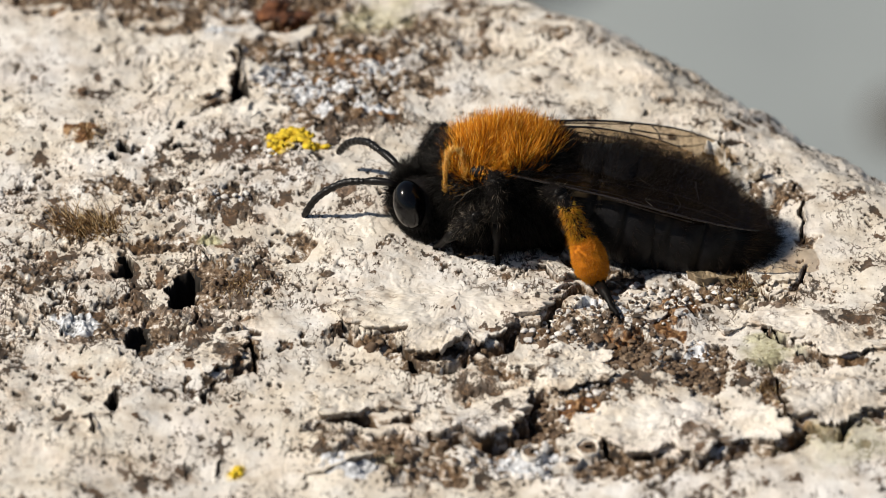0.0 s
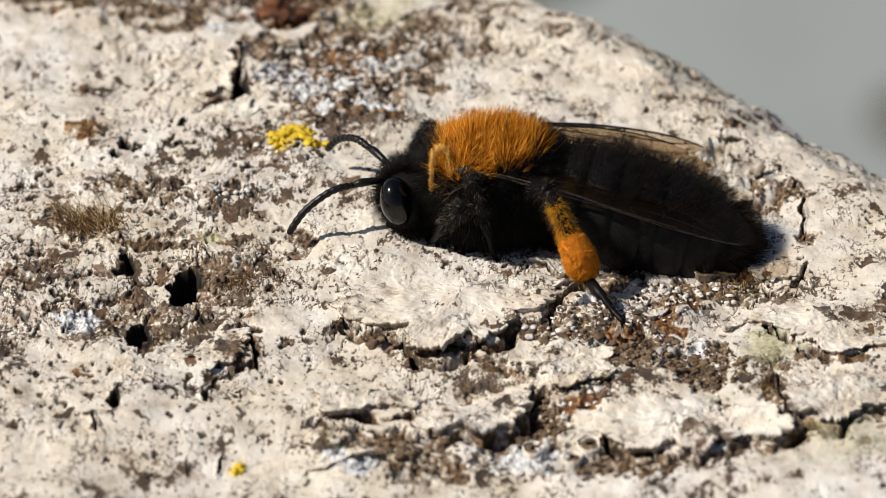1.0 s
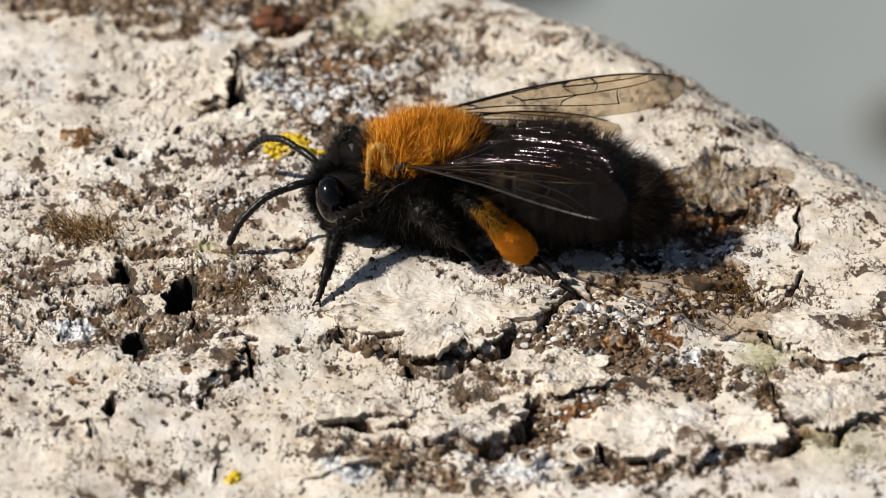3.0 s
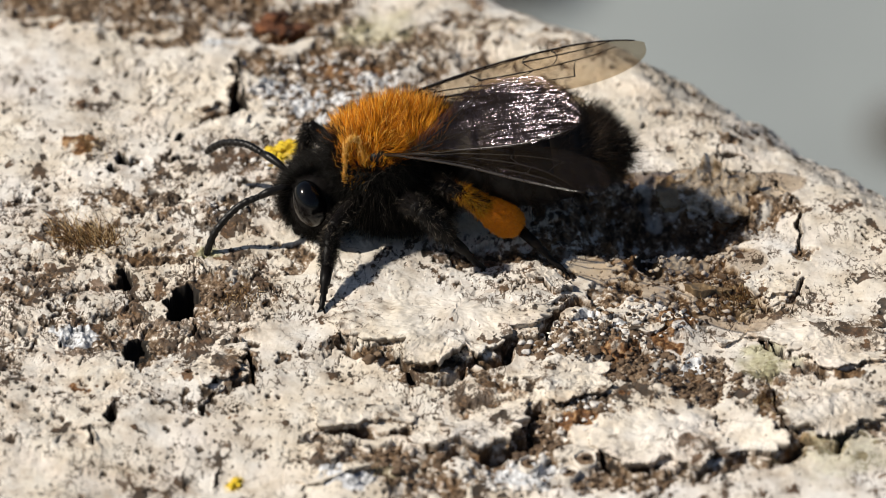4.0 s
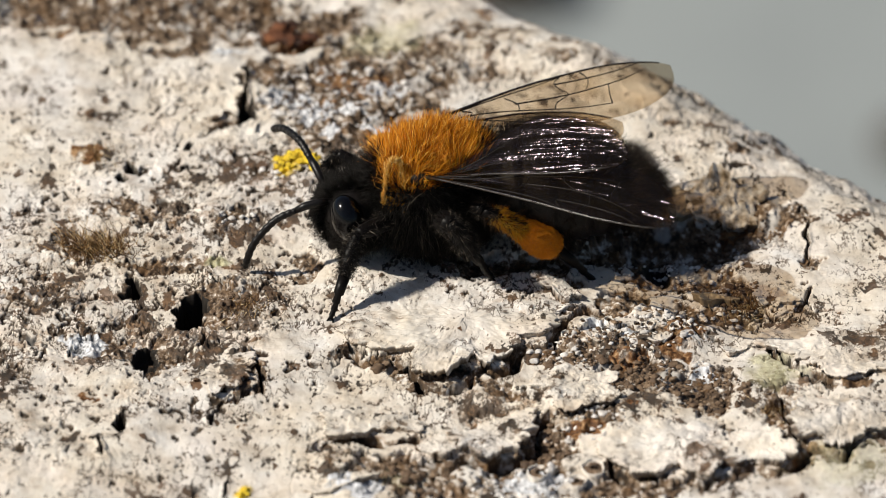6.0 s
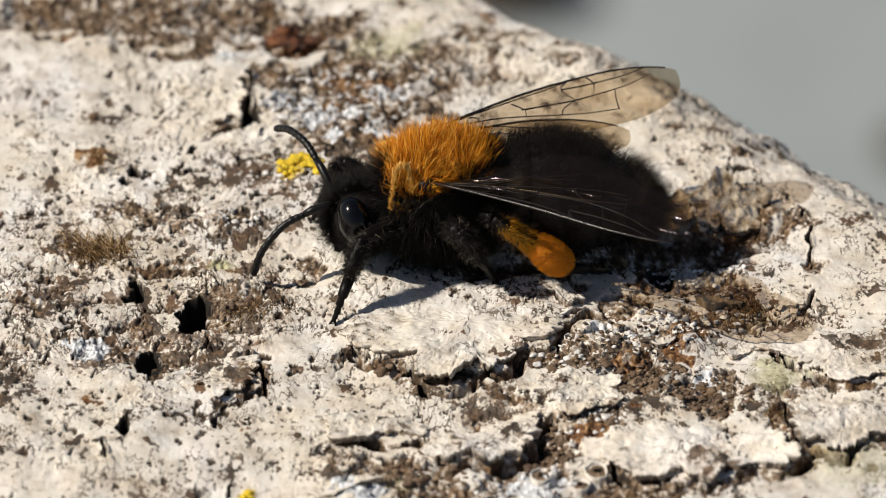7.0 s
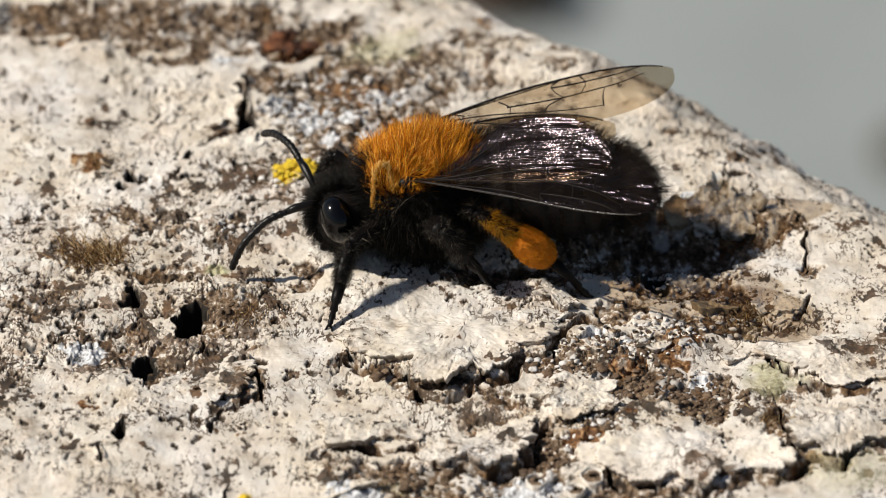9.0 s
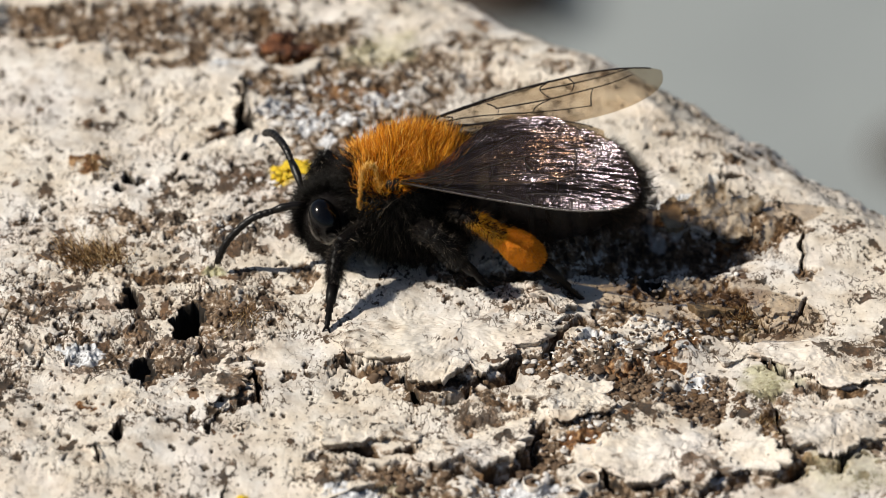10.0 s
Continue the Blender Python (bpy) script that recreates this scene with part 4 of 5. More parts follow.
def build_granules():
    brown = [(*(8.56, -9.22), 1.2, 1.5), (*(6.54, -8.19), 1.7, 1.1), (*(5.52, -5.92), 1.6, 0.8), (*(-0.42, -13.58), 1.3, 1.3), (*(3.18, -12.09), 0.9, 1.5), (*(9.60, 1.53), 1.6, 1.3),
             (*(-3.54, 10.06), 2.4, 2.3), (*(-10.52, 15.80), 5.0, 1.2), (*(6.35, -14.96), 3.0, 0.7), (*(-0.61, -7.67), 1.4, 0.5), (*(9.78, -3.25), 0.8, 1.1), (*(-6.63, -3.79), 0.7, 0.8), (*(4.05, -7.49), 1.2, 0.6)]
    me = lumps_mesh("brown_granules", *(np.concatenate(q) for q in zip(scatter(brown, 34, 0.05, 3), scatter(brown[:6] + brown[9:], 15, 0.092, 8, 0.1))), 4, 0.19, 2)
    tagged(mesh_object("brown_granules", me, BROWN_GRANULE, smooth=False), "brown bark granules lying in the bare hollows", "granules", kind="stuff")
    pale = [(*(5.88, -5.92), 2.0, 0.8), (*(4.06, -7.14), 1.2, 0.6), (*(-3.54, 9.85), 2.6, 2.3), (*(2.54, -14.24), 1.6, 0.9), (*(9.29, 3.03), 1.3, 0.6), (*(8.10, -4.32), 1.9, 0.7),
            (*(4.87, -11.25), 1.0, 1.2), (*(-5.72, 4.18), 0.9, 0.5), (*(8.17, -7.67), 0.6, 0.5), (*(-6.58, 1.34), 0.8, 0.5), (*(7.66, -1.07), 2.2, 0.9)]
    me = lumps_mesh("white_crumbs", *scatter(pale, 15, 0.07, 5), 6, 0.2, 2)
    tagged(mesh_object("white_crumbs", me, WHITE_CRUMB, smooth=False), "chalky white crumbs of broken lichen crust", "crumbs", kind="stuff")


def yellow_lichen(areas, seed):
    me = lumps_mesh("yellow_lichen", *scatter(areas, 120, 0.085, seed, 0.6), seed + 1, 0.18, 2)
    tagged(mesh_object("yellow_lichen", me, YELLOW_LICHEN), "bright yellow granular lichen growing on bark", "lichen", group="yellow lichens")


def ring_cup(x, y, r, seed):
    """A small round lichen cup: a dark disc inside a thin pale rim."""
    z = float(ground_at(x, y)[0])
    cup = tagged(new("lichen_cup"), "small round lichen cup with pale raised rim", "lichen", group="lichen cups")
    cup.location = Vector((x, y, z)) * MM
    def turned(profile):
        bm = bmesh.new()
        rings = [[bm.verts.new(Vector((r * f * math.cos(a) * (1 + 0.32 * noise.noise(Vector((1.5 * math.cos(a) + seed, 1.5 * math.sin(a), 0)))), 1.3 * r * f * math.sin(a),
                                       h + 0.05 * noise.noise(Vector((3 * math.cos(a), 3 * math.sin(a) + seed, f))))) * MM) for a in [k * math.tau / 30 for k in range(30)]] for f, h in profile]
        for a, b in zip(rings, rings[1:]):
            for k in range(30):
                bm.faces.new((a[k], b[k], b[(k + 1) % 30], a[(k + 1) % 30]))
        return bm, rings
    bm, rings = turned([(1.07, -0.1), (1.05, 0.05), (1.0, 0.09), (0.94, 0.05), (0.88, -0.05)])
    part("rim", bm, CUP, cup, "thin pale rim")
    bm, rings = turned([(0.9, -0.02), (0.6, 0.04), (0.3, 0.05)])
    bm.faces.new(rings[-1])
    part("disc", bm, BROWN_GRANULE, cup, "dark brown disc")


CUP = plain_material("cup_rim", 0.8, 3, (0.3, (0.4, 0.34, 0.28)), (0.5, (0.72, 0.67, 0.6)), bumps=(0.7, 0.05))


def moss_tuft(x, y, count, length, seed, way=(-0.6, 0.1, 0.3)):
    rng = np.random.RandomState(seed)
    xy = np.array([[x, y]]) + rng.randn(count, 2) * np.array([[0.42, 0.36]])
    z = ground_at(xy[:, 0], xy[:, 1])
    pts = np.column_stack([xy, z])
    nor = np.tile([0, 0, 1.0], (count, 1)) + 0.75 * rng.randn(count, 3)
    nor /= np.linalg.norm(nor, axis=1)[:, None]
    me = hairs_mesh("moss_tuft", pts, nor, length, 0.035, way, rng, 0.5, 0.9)
    tagged(mesh_object("moss_tuft", me, DRY_MOSS), "dry brown tuft of moss rooted in a bark crack", "moss", group="moss tufts")


build_granules()
yellow_lichen([(*(-4.70, 5.21), 0.62, 0.42), (*(-5.07, 4.64), 0.3, 0.3), (*(-4.23, 5.33), 0.3, 0.25), (*(-3.88, 4.64), 0.36, 0.2)], 31)
yellow_lichen([(*(-6.03, -14.83), 0.2, 0.22)], 33)
me = lumps_mesh("rusty_lichen", *scatter([(-5.1, 14.55, 0.75, 0.6), (-5.2, 14.3, 0.45, 0.4)], 48, 0.16, 37, 0.7), 38, 0.2, 2)
tagged(mesh_object("rusty_lichen", me, RUST_LICHEN), "rusty orange crumbly cushion of lichen on dark bark", "lichen")
for k, (x, y, r) in enumerate([(*(4.83, -13.75), 0.36), (*(3.82, -13.98), 0.36), (*(3.10, -13.85), 0.3), (*(4.28, -14.50), 0.26)]):
    ring_cup(x, y, r, k * 3.3)
cup_rng = random.Random(17)
for k in range(22):
    ring_cup(cup_rng.gauss(5.9, 1.0), cup_rng.gauss(-5.7, 0.55), cup_rng.uniform(0.09, 0.17), 20 + k)
moss_tuft(*(-11.35, -0.18), 260, 1.0, 41)
moss_tuft(*(-10.50, -0.52), 160, 0.6, 42)
moss_tuft(*(-11.33, 5.52), 90, 0.4, 43)
moss_tuft(*(9.85, -3.79), 160, 0.45, 44, (0, 0, 0.3))
moss_tuft(*(-6.25, -4.15), 160, 0.4, 45, (0.3, 0, 0.1))
moss_tuft(*(10.53, -10.75), 120, 0.35, 46, (0.3, 0, 0.1))


# ---- paving under and behind the stump ----
def build_paving():
    bm = bmesh.new()
    steps = [-40, -8, -2, -0.6, -0.2, 0, 0.2, 0.6, 2, 8, 40]
    grid = [[bm.verts.new((x, y, -0.5)) for x in steps] for y in steps]
    for a, b in zip(grid, grid[1:]):
        for k in range(len(steps) - 1):
            bm.faces.new((a[k], a[k + 1], b[k + 1], b[k]))
    tagged(part("ground", bm, PAVING, None), "smooth pale grey paving far below the stump", "paving", kind="structure")


def build_stick():
    """The dark branch on the paving behind the stump."""
    pts = curve_points([(-198, 1079, -496), (-78, 1014, -495), (-4, 975, -496), (24, 961, -497)], 24)
    bm = bmesh.new()
    tube(bm, [Vector(p) * MM for p in pts], [(13 - 2 * abs(i / 23 - 0.4) + 0.5 * math.sin(i * 1.7)) * (1 - 0.6 * smoothstep(19, 24, i)) * MM for i in range(24)], 14)
    tagged(part("fallen_branch", bm, DARK_WOOD, None), "dark brown fallen branch lying on grey paving", "branch")


def build_pebble():
    pebble = tagged(new("pebble"), "small dark pebble lying on grey paving", "pebble")
    pebble.location = (0.092, 0.899, -0.498)
    part("stone", blob((0, 0, 2), (7, 6, 4.5), 5, 0.15, 1.4, 20, 14), DARK_WOOD, pebble)


build_paving()
build_stick()
build_pebble()


# ---- the bee ----
def aim(origin, way, roll=0.0):
    """A pose whose x axis points along way, its z axis as upright as it can be, then rolled."""
    x = Vector(way).normalized()
    y = Vector((0, 0, 1)).cross(x)
    y.normalize()
    z = x.cross(y)
    m = Matrix((x, y, z)).transposed().to_4x4() @ pose(0, 0, 0, roll)
    return Matrix.Translation(Vector(origin) * MM) @ m


def build_thorax(bee):
    rng = np.random.RandomState(51)
    body = blob((0, 0, 0), (2.15, 1.62, 1.5), 1, 0.04)
    for v in body.verts:
        v.co.z = (v.co.z if v.co.z > 0 else v.co.z * 1.5) + 2.55 * MM
    th = part("thorax", body, CHITIN, bee, "black thorax under dense fur")
    pts, nor = skin_points(th.data, 19000, rng, lambda p, n: (p[:, 2] > 3.24 - 0.28 * p[:, 0] + 0.12 * rng.randn(len(p))) & (p[:, 0] < 1.85))
    nor = nor + np.array([[-0.25, 0, 0.5]])
    nor /= np.linalg.norm(nor, axis=1)[:, None]
    clump = np.stack([fbm(pts[:, 0] + 9 * k, pts[:, 1] + pts[:, 2], 2.1, 3, 40 + k) for k in range(3)], 1)
    lean = np.array([[-0.22, 0, 0.4]]) + 1.15 * clump
    mesh_object("orange_fur", hairs_mesh("orange_fur", pts, nor, 0.92, 0.022, lean, rng, 0.3, 0.6), ORANGE_HAIR, th, "dense bright orange fur")
    pts, nor = skin_points(th.data, 20000, rng, lambda p, n: (p[:, 2] < 3.36 - 0.3 * p[:, 0]) | (p[:, 0] > 1.6))
    mesh_object("black_fur", hairs_mesh("black_fur", pts, nor, 0.95, 0.022, (-0.2, 0, -0.35), rng, 0.4, 0.4), BLACK_HAIR, th, "brownish black fur")
    pts, nor = skin_points(th.data, 5200, rng, lambda p, n: (p[:, 2] < 3.0) & (p[:, 2] > 1.3) & (p[:, 0] > 0.2) & (p[:, 0] < 1.7) & (rng.rand(len(p)) < 0.28))
    mesh_object("pale_hair", hairs_mesh("pale_hair", pts, nor, 1.0, 0.02, (-0.2, 0, -0.45), rng, 0.4, 0.5), PALE_HAIR, th, "sparse greyish hairs among the black fur")
    # golden tufts over the shoulders, dusted with pollen
    for sgn in (1, -1):
        n = 1100
        u = np.sort(rng.rand(n))
        bow = np.array(curve_points([(0.32, 0.1, -0.85), (0.3, 0.2, 0.0), (0.22, 0.15, 0.55), (0.0, 0.1, 0.74), (-0.24, 0.15, 0.5), (-0.3, 0.22, -0.2)], 60))
        at = bow[(u * 59).astype(int)] + 0.04 * rng.randn(n, 3)
        c = np.array([TUFT[0], 0, TUFT[2] if sgn > 0 else TUFT[2] - 0.6]) + at * np.array([1, 0, 1]) + np.array([0, sgn, 0]) * (TUFT[1] + at[:, 1:2])
        nn = np.column_stack([0.5 * at[:, 0], np.full(n, sgn * 0.8), 0.35 + 0.3 * at[:, 2]])
        nn /= np.linalg.norm(nn, axis=1)[:, None]
        mesh_object("shoulder_tuft", hairs_mesh("shoulder_tuft", c, nn, 0.2, 0.032, (0.05, 0, 0.9), rng, 0.3, 0.9), GOLD_HAIR, th, "golden tuft dusted with pollen")
        n = 70
        c = np.column_stack([TUFT[0] - 0.1 + 0.2 * rng.randn(n), sgn * (TUFT[1] + 0.16 + 0.07 * rng.randn(n)), TUFT[2] - 0.75 + 0.16 * rng.randn(n)])
        mesh_object("pollen_dust", lumps_mesh("pollen_dust", c, 0.025 + 0.035 * rng.rand(n), 53), POLLEN_DUST, th, "yellow pollen grains")
        part("wing_joint", blob((0.78, sgn * 1.42, 3.4), (0.36, 0.2, 0.22), 3, 0.05, seg=16, rings=10), CHITIN, th, "glossy black scale over the wing base")
    return th


def build_head(bee):
    rng = np.random.RandomState(61)
    hd = part("head", blob((0, 0, -0.36), (0.9, 1.42, 1.08), 2, 0.05, turn=(0, 14, 0)), CHITIN, bee, "broad black face")
    hd.location = Vector(HEAD) * MM
    for sgn in (1, -1):
        part("eye", blob((0.3, 1.1, 0.04) if sgn > 0 else (0.3, -0.72, -0.3), (0.54, 0.66, 0.80), 4, 0.0, turn=(sgn * 8, 14, 0), seg=32, rings=20), EYE_SHELL, hd, "large glossy black oval eye")
        bm = bmesh.new()
        pts = curve_points([(0.4, sgn * 0.4, -1.05), (0.65, sgn * 0.35, -1.35), (0.6, sgn * 0.05, -1.5)], 9)
        tube(bm, [Vector(q) * MM for q in pts], [r * MM for r in (0.2, 0.2, 0.19, 0.18, 0.16, 0.13, 0.1, 0.07, 0.03)], 10)
        part("mandible", bm, CHITIN, hd, "dark curved jaw")
    for k, (x, y) in enumerate([(0.35, 0.0), (0.1, 0.3), (0.1, -0.3)]):
        part("ocellus", blob((x, y, 0.6), (0.1, 0.1, 0.08), k, 0, seg=10, rings=6), EYE_SHELL, hd)
    def from_eye(p):
        return np.where(p[:, 1] > 0.3, np.hypot((p[:, 0] - 0.32) / 0.72, (p[:, 2] - 0.25) / 1.1), 9.0)
    def keep(p, n):
        eye = (p[:, 1] > 0.5) & (from_eye(p) < 0.84) | (p[:, 1] < -0.6) & (((p[:, 0] - 0.28) / 0.42) ** 2 + ((p[:, 2] - 0.12) / 0.6) ** 2 < 1)
        return ~eye
    pts, nor = skin_points(hd.data, 13000, rng, keep)
    lean = np.column_stack([np.full(len(pts), 0.35), np.zeros(len(pts)), 0.5 * np.sign(pts[:, 2])])
    mesh_object("face_fur", hairs_mesh("face_fur", pts, nor, (0.14 + 0.46 * smoothstep(0.95, 1.7, from_eye(pts)))[:, None], 0.019, lean, rng, 0.45, 0.5), BLACK_HAIR, hd, "black fur")
    return hd


def build_antenna(hd, sgn):
    """Scape, then a gently bowed flagellum of twelve joints; the chord runs along x."""
    bm = bmesh.new()
    tube(bm, [Vector((x, 0, z)) * MM for x, z in ((0, 0), (0.22, 0.17), (0.65, 0.38), (0.95, 0.46))], [r * MM for r in (0.09, 0.12, 0.14, 0.11)], 10)
    shaft = curve_points([(0.95, 0, 0.46), (1.7, 0, 0.66), (2.75, 0, 0.48), (ANTENNA, 0, 0.0)], 49)
    radii = []
    for i in range(49):
        joint = 0.5 - 0.5 * math.cos((i % 4) * math.tau / 4)
        radii.append((0.108 + 0.026 * joint) * (1 - 0.5 * smoothstep(44, 49, i)) * (0.82 + 0.18 * smoothstep(0, 8, i)) * MM)
    tube(bm, [Vector(q) * MM for q in shaft], radii, 12)
    ob = part("antenna", bm, ANTENNA_SHELL, hd, "jointed black antenna")
    return ob


def build_abdomen(bee):
    rng = np.random.RandomState(71)
    prof = [(0.35, 0.0, 0.35, 0.35), (0.25, 0.02, 0.8, 0.75), (0.05, 0.05, 1.25, 1.12), (-0.15, 0.08, 1.6, 1.42)]
    ends = [-0.3, -1.5, -2.7, -3.95, -5.15, -6.4]
    def body(x):
        f = x / -6.8
        r = math.sin(math.pi * min(1, 0.15 + 0.86 * f) ** 1.12) ** 0.55
        return 0.1 - 0.1 * f - 0.6 * f * f, 2.25 * r * (1 - 0.1 * f * f), 1.85 * r * (1 - 0.17 * f * f)
    for a, b in zip(ends, ends[1:]):
        for u in (0.0, 0.12, 0.4, 0.75, 0.97):
            x = a + (b - a) * u
            z, ry, rz = body(x)
            k = 0.965 + 0.045 * min(1, u * 3)
            prof.append((x, z, ry * k, rz * k))
    z, ry, rz = body(-6.4)
    prof += [(-6.5, z - 0.05, ry * 0.7, rz * 0.7), (-6.75, z - 0.15, ry * 0.3, rz * 0.3)]
    prof = [(x * 0.9 if x < 0 else x, z, ry, rz) for x, z, ry, rz in prof]
    front = [q for q in prof if q[0] > -3.7]
    rear = [(-0.75, 0.0, 0.9, 0.8), (-0.85, 0.0, 1.5, 1.2)] + [(x, z, ry * k, rz * k) for x, z, ry, rz in prof if x < -1.0 for k in [0.955 if x > -3.65 else 1.0]]
    ab = part("abdomen", loft(front, 40), ABDOMEN_SHELL, bee, "black banded abdomen")
    tail = part("abdomen_tip", loft(rear, 40), ABDOMEN_SHELL, bee, "tapered black end of the abdomen")
    def bands(p, n):
        return rng.rand(len(p)) < 0.07 + 0.78 * ((p[:, 0] > -0.6) | ((p[:, 0] < -4.6) | (n[:, 2] > 0.72) | (np.abs(((p[:, 0] + 0.3) / 1.34) % 1 - 0.05) < 0.1)))
    for ob, count in ((ab, 12000), (tail, 11000)):
        pts, nor = skin_points(ob.data, count, rng, bands)
        mesh_object("abdomen_fur", hairs_mesh("abdomen_fur", pts, nor, 0.62, 0.0135, (-0.6, 0, 0.05), rng, 0.35, 0.5), BROWN_HAIR, ob, "brown-black hair fringe")
    pts, nor = skin_points(tail.data, 16000, rng, lambda p, n: p[:, 0] < -4.9)
    mesh_object("tail_fringe", hairs_mesh("tail_fringe", pts, nor, 0.78, 0.014, (-0.9, 0, -0.1), rng, 0.4, 0.5), FRINGE_HAIR, tail, "long brown-black fringe")
    return ab, tail


def wing_shape(length, width, belly, arch, bm, nu=36, nv=10):
    """A thin membrane: x along the wing, the straight front edge on the y = 0 side, y negative to the rear."""
    def tip(u):
        return 1 - math.sqrt(max(0.0, 1 - max(0.0, (u - 0.7) / 0.3) ** 2))
    def rear(u):
        return -width * (0.1 + 0.9 * float(smoothstep(0.0, belly, u))) * (1 - tip(u)) - 0.27 * width * tip(u)
    def front(u):
        return 0.06 * width * math.sin(math.pi * u) * (1 - tip(u)) - 0.27 * width * tip(u)
    def at(u, v):
        y = front(u) + (rear(u) - front(u)) * v
        z = arch * length * u * (1 - u) + 0.05 * math.sin(5 * v * math.pi) * u * (1 - 0.3 * u) + 0.008 * math.sin(u * 17 + v * 4) - 0.12 * v * u * width * 0.4
        return Vector((u * length, y + 0.24 * width * u, z))
    for side, dz in ((1, 0.007), (-1, -0.007)):
        grid = [[bm.verts.new((at(math.sin(math.pi / 2 * i / nu), j / nv) + Vector((0, 0, dz))) * MM) for j in range(nv + 1)] for i in range(nu + 1)]
        for i in range(nu):
            for j in range(nv):
                q = (grid[i][j], grid[i + 1][j], grid[i + 1][j + 1], grid[i][j + 1])
                bm.faces.new(q if side < 0 else q[::-1])
    return at


def build_wing(bee, sgn, hind):
    length, width, belly, arch = (6.8, 2.2, 0.55, 0.2) if hind else (WING_LENGTH, 2.65, 0.66, 0.13)
    bm = bmesh.new()
    at = wing_shape(length, width, belly, arch, bm)
    name = "hindwing" if hind else "forewing"
    wing = part(name, bm, WING, bee, "translucent smoky brown wing membrane")
    runs = ([[(0, 0.0), (0.3, 0.0), (0.62, 0.0), (0.95, 0.05)], [(0, 0.15), (0.35, 0.3), (0.62, 0.4)], [(0.0, 0.3), (0.3, 0.65), (0.45, 0.8)]] if hind else
            [[(0, 0.0), (0.35, 0.0), (0.65, 0.0), (0.85, 0.0), (0.97, 0.0)], [(0.0, 0.06), (0.32, 0.09), (0.5, 0.07), (0.62, 0.01)], [(0.02, 0.25), (0.3, 0.5), (0.52, 0.62), (0.72, 0.72)],
             [(0.02, 0.35), (0.3, 0.8), (0.5, 0.97)], [(0.38, 0.16), (0.41, 0.36), (0.40, 0.58)], [(0.40, 0.36), (0.6, 0.38), (0.78, 0.34), (0.9, 0.2)], [(0.52, 0.62), (0.54, 0.5), (0.6, 0.38)],
             [(0.60, 0.03), (0.57, 0.14), (0.60, 0.38)], [(0.68, 0.04), (0.69, 0.2), (0.66, 0.37)], [(0.72, 0.72), (0.73, 0.55), (0.75, 0.35)], [(0.22, 0.14), (0.25, 0.3), (0.24, 0.42)], [(0.57, 0.14), (0.7, 0.17), (0.82, 0.14), (0.9, 0.02)]])
    for k, run in enumerate(runs):
        vb = bmesh.new()
        pts = [at(float(u), float(v)) * MM for u, v in curve_points(run, 14)]
        r = 0.042 if k == 0 else 0.023
        tube(vb, pts, [r * (1.15 - 0.6 * i / 13) * MM for i in range(14)], 6)
        part("vein", vb, COSTA if k == 0 else VEIN, wing, "dark brown wing vein")
    if sgn > 0:
        for o in (wing, *wing.children):
            for v in o.data.vertices:
                v.co.y = -v.co.y
            o.data.flip_normals()
    return wing


def limb(name, bee, pts, radii, fur, seed, mat=None, label="hairy black leg segment"):
    """A leg segment along x with its hairs."""
    rng = np.random.RandomState(seed)
    bm = bmesh.new()
    run = [Vector(p) * MM for p in curve_points(pts, 18)]
    rr = np.interp(np.linspace(0, 1, 18), np.linspace(0, 1, len(radii)), radii)
    tube(bm, run, [r * MM for r in rr], 12)
    ob = part(name, bm, mat or LEG_SHELL, bee, label)
    if fur:
        p, n = skin_points(ob.data, fur, rng)
        mesh_object("leg_hair", hairs_mesh("leg_hair", p, n, 0.24, 0.018, (0.5, 0, 0), rng, 0.3, 0.6), BLACK_HAIR, ob, "short black bristles")
        p, n = skin_points(ob.data, fur // 5, rng)
        mesh_object("pale_bristle", hairs_mesh("pale_bristle", p, n, 0.34, 0.016, (0.6, 0, 0), rng, 0.4, 0.6), PALE_HAIR, ob, "sparse greyish bristles")
    return ob


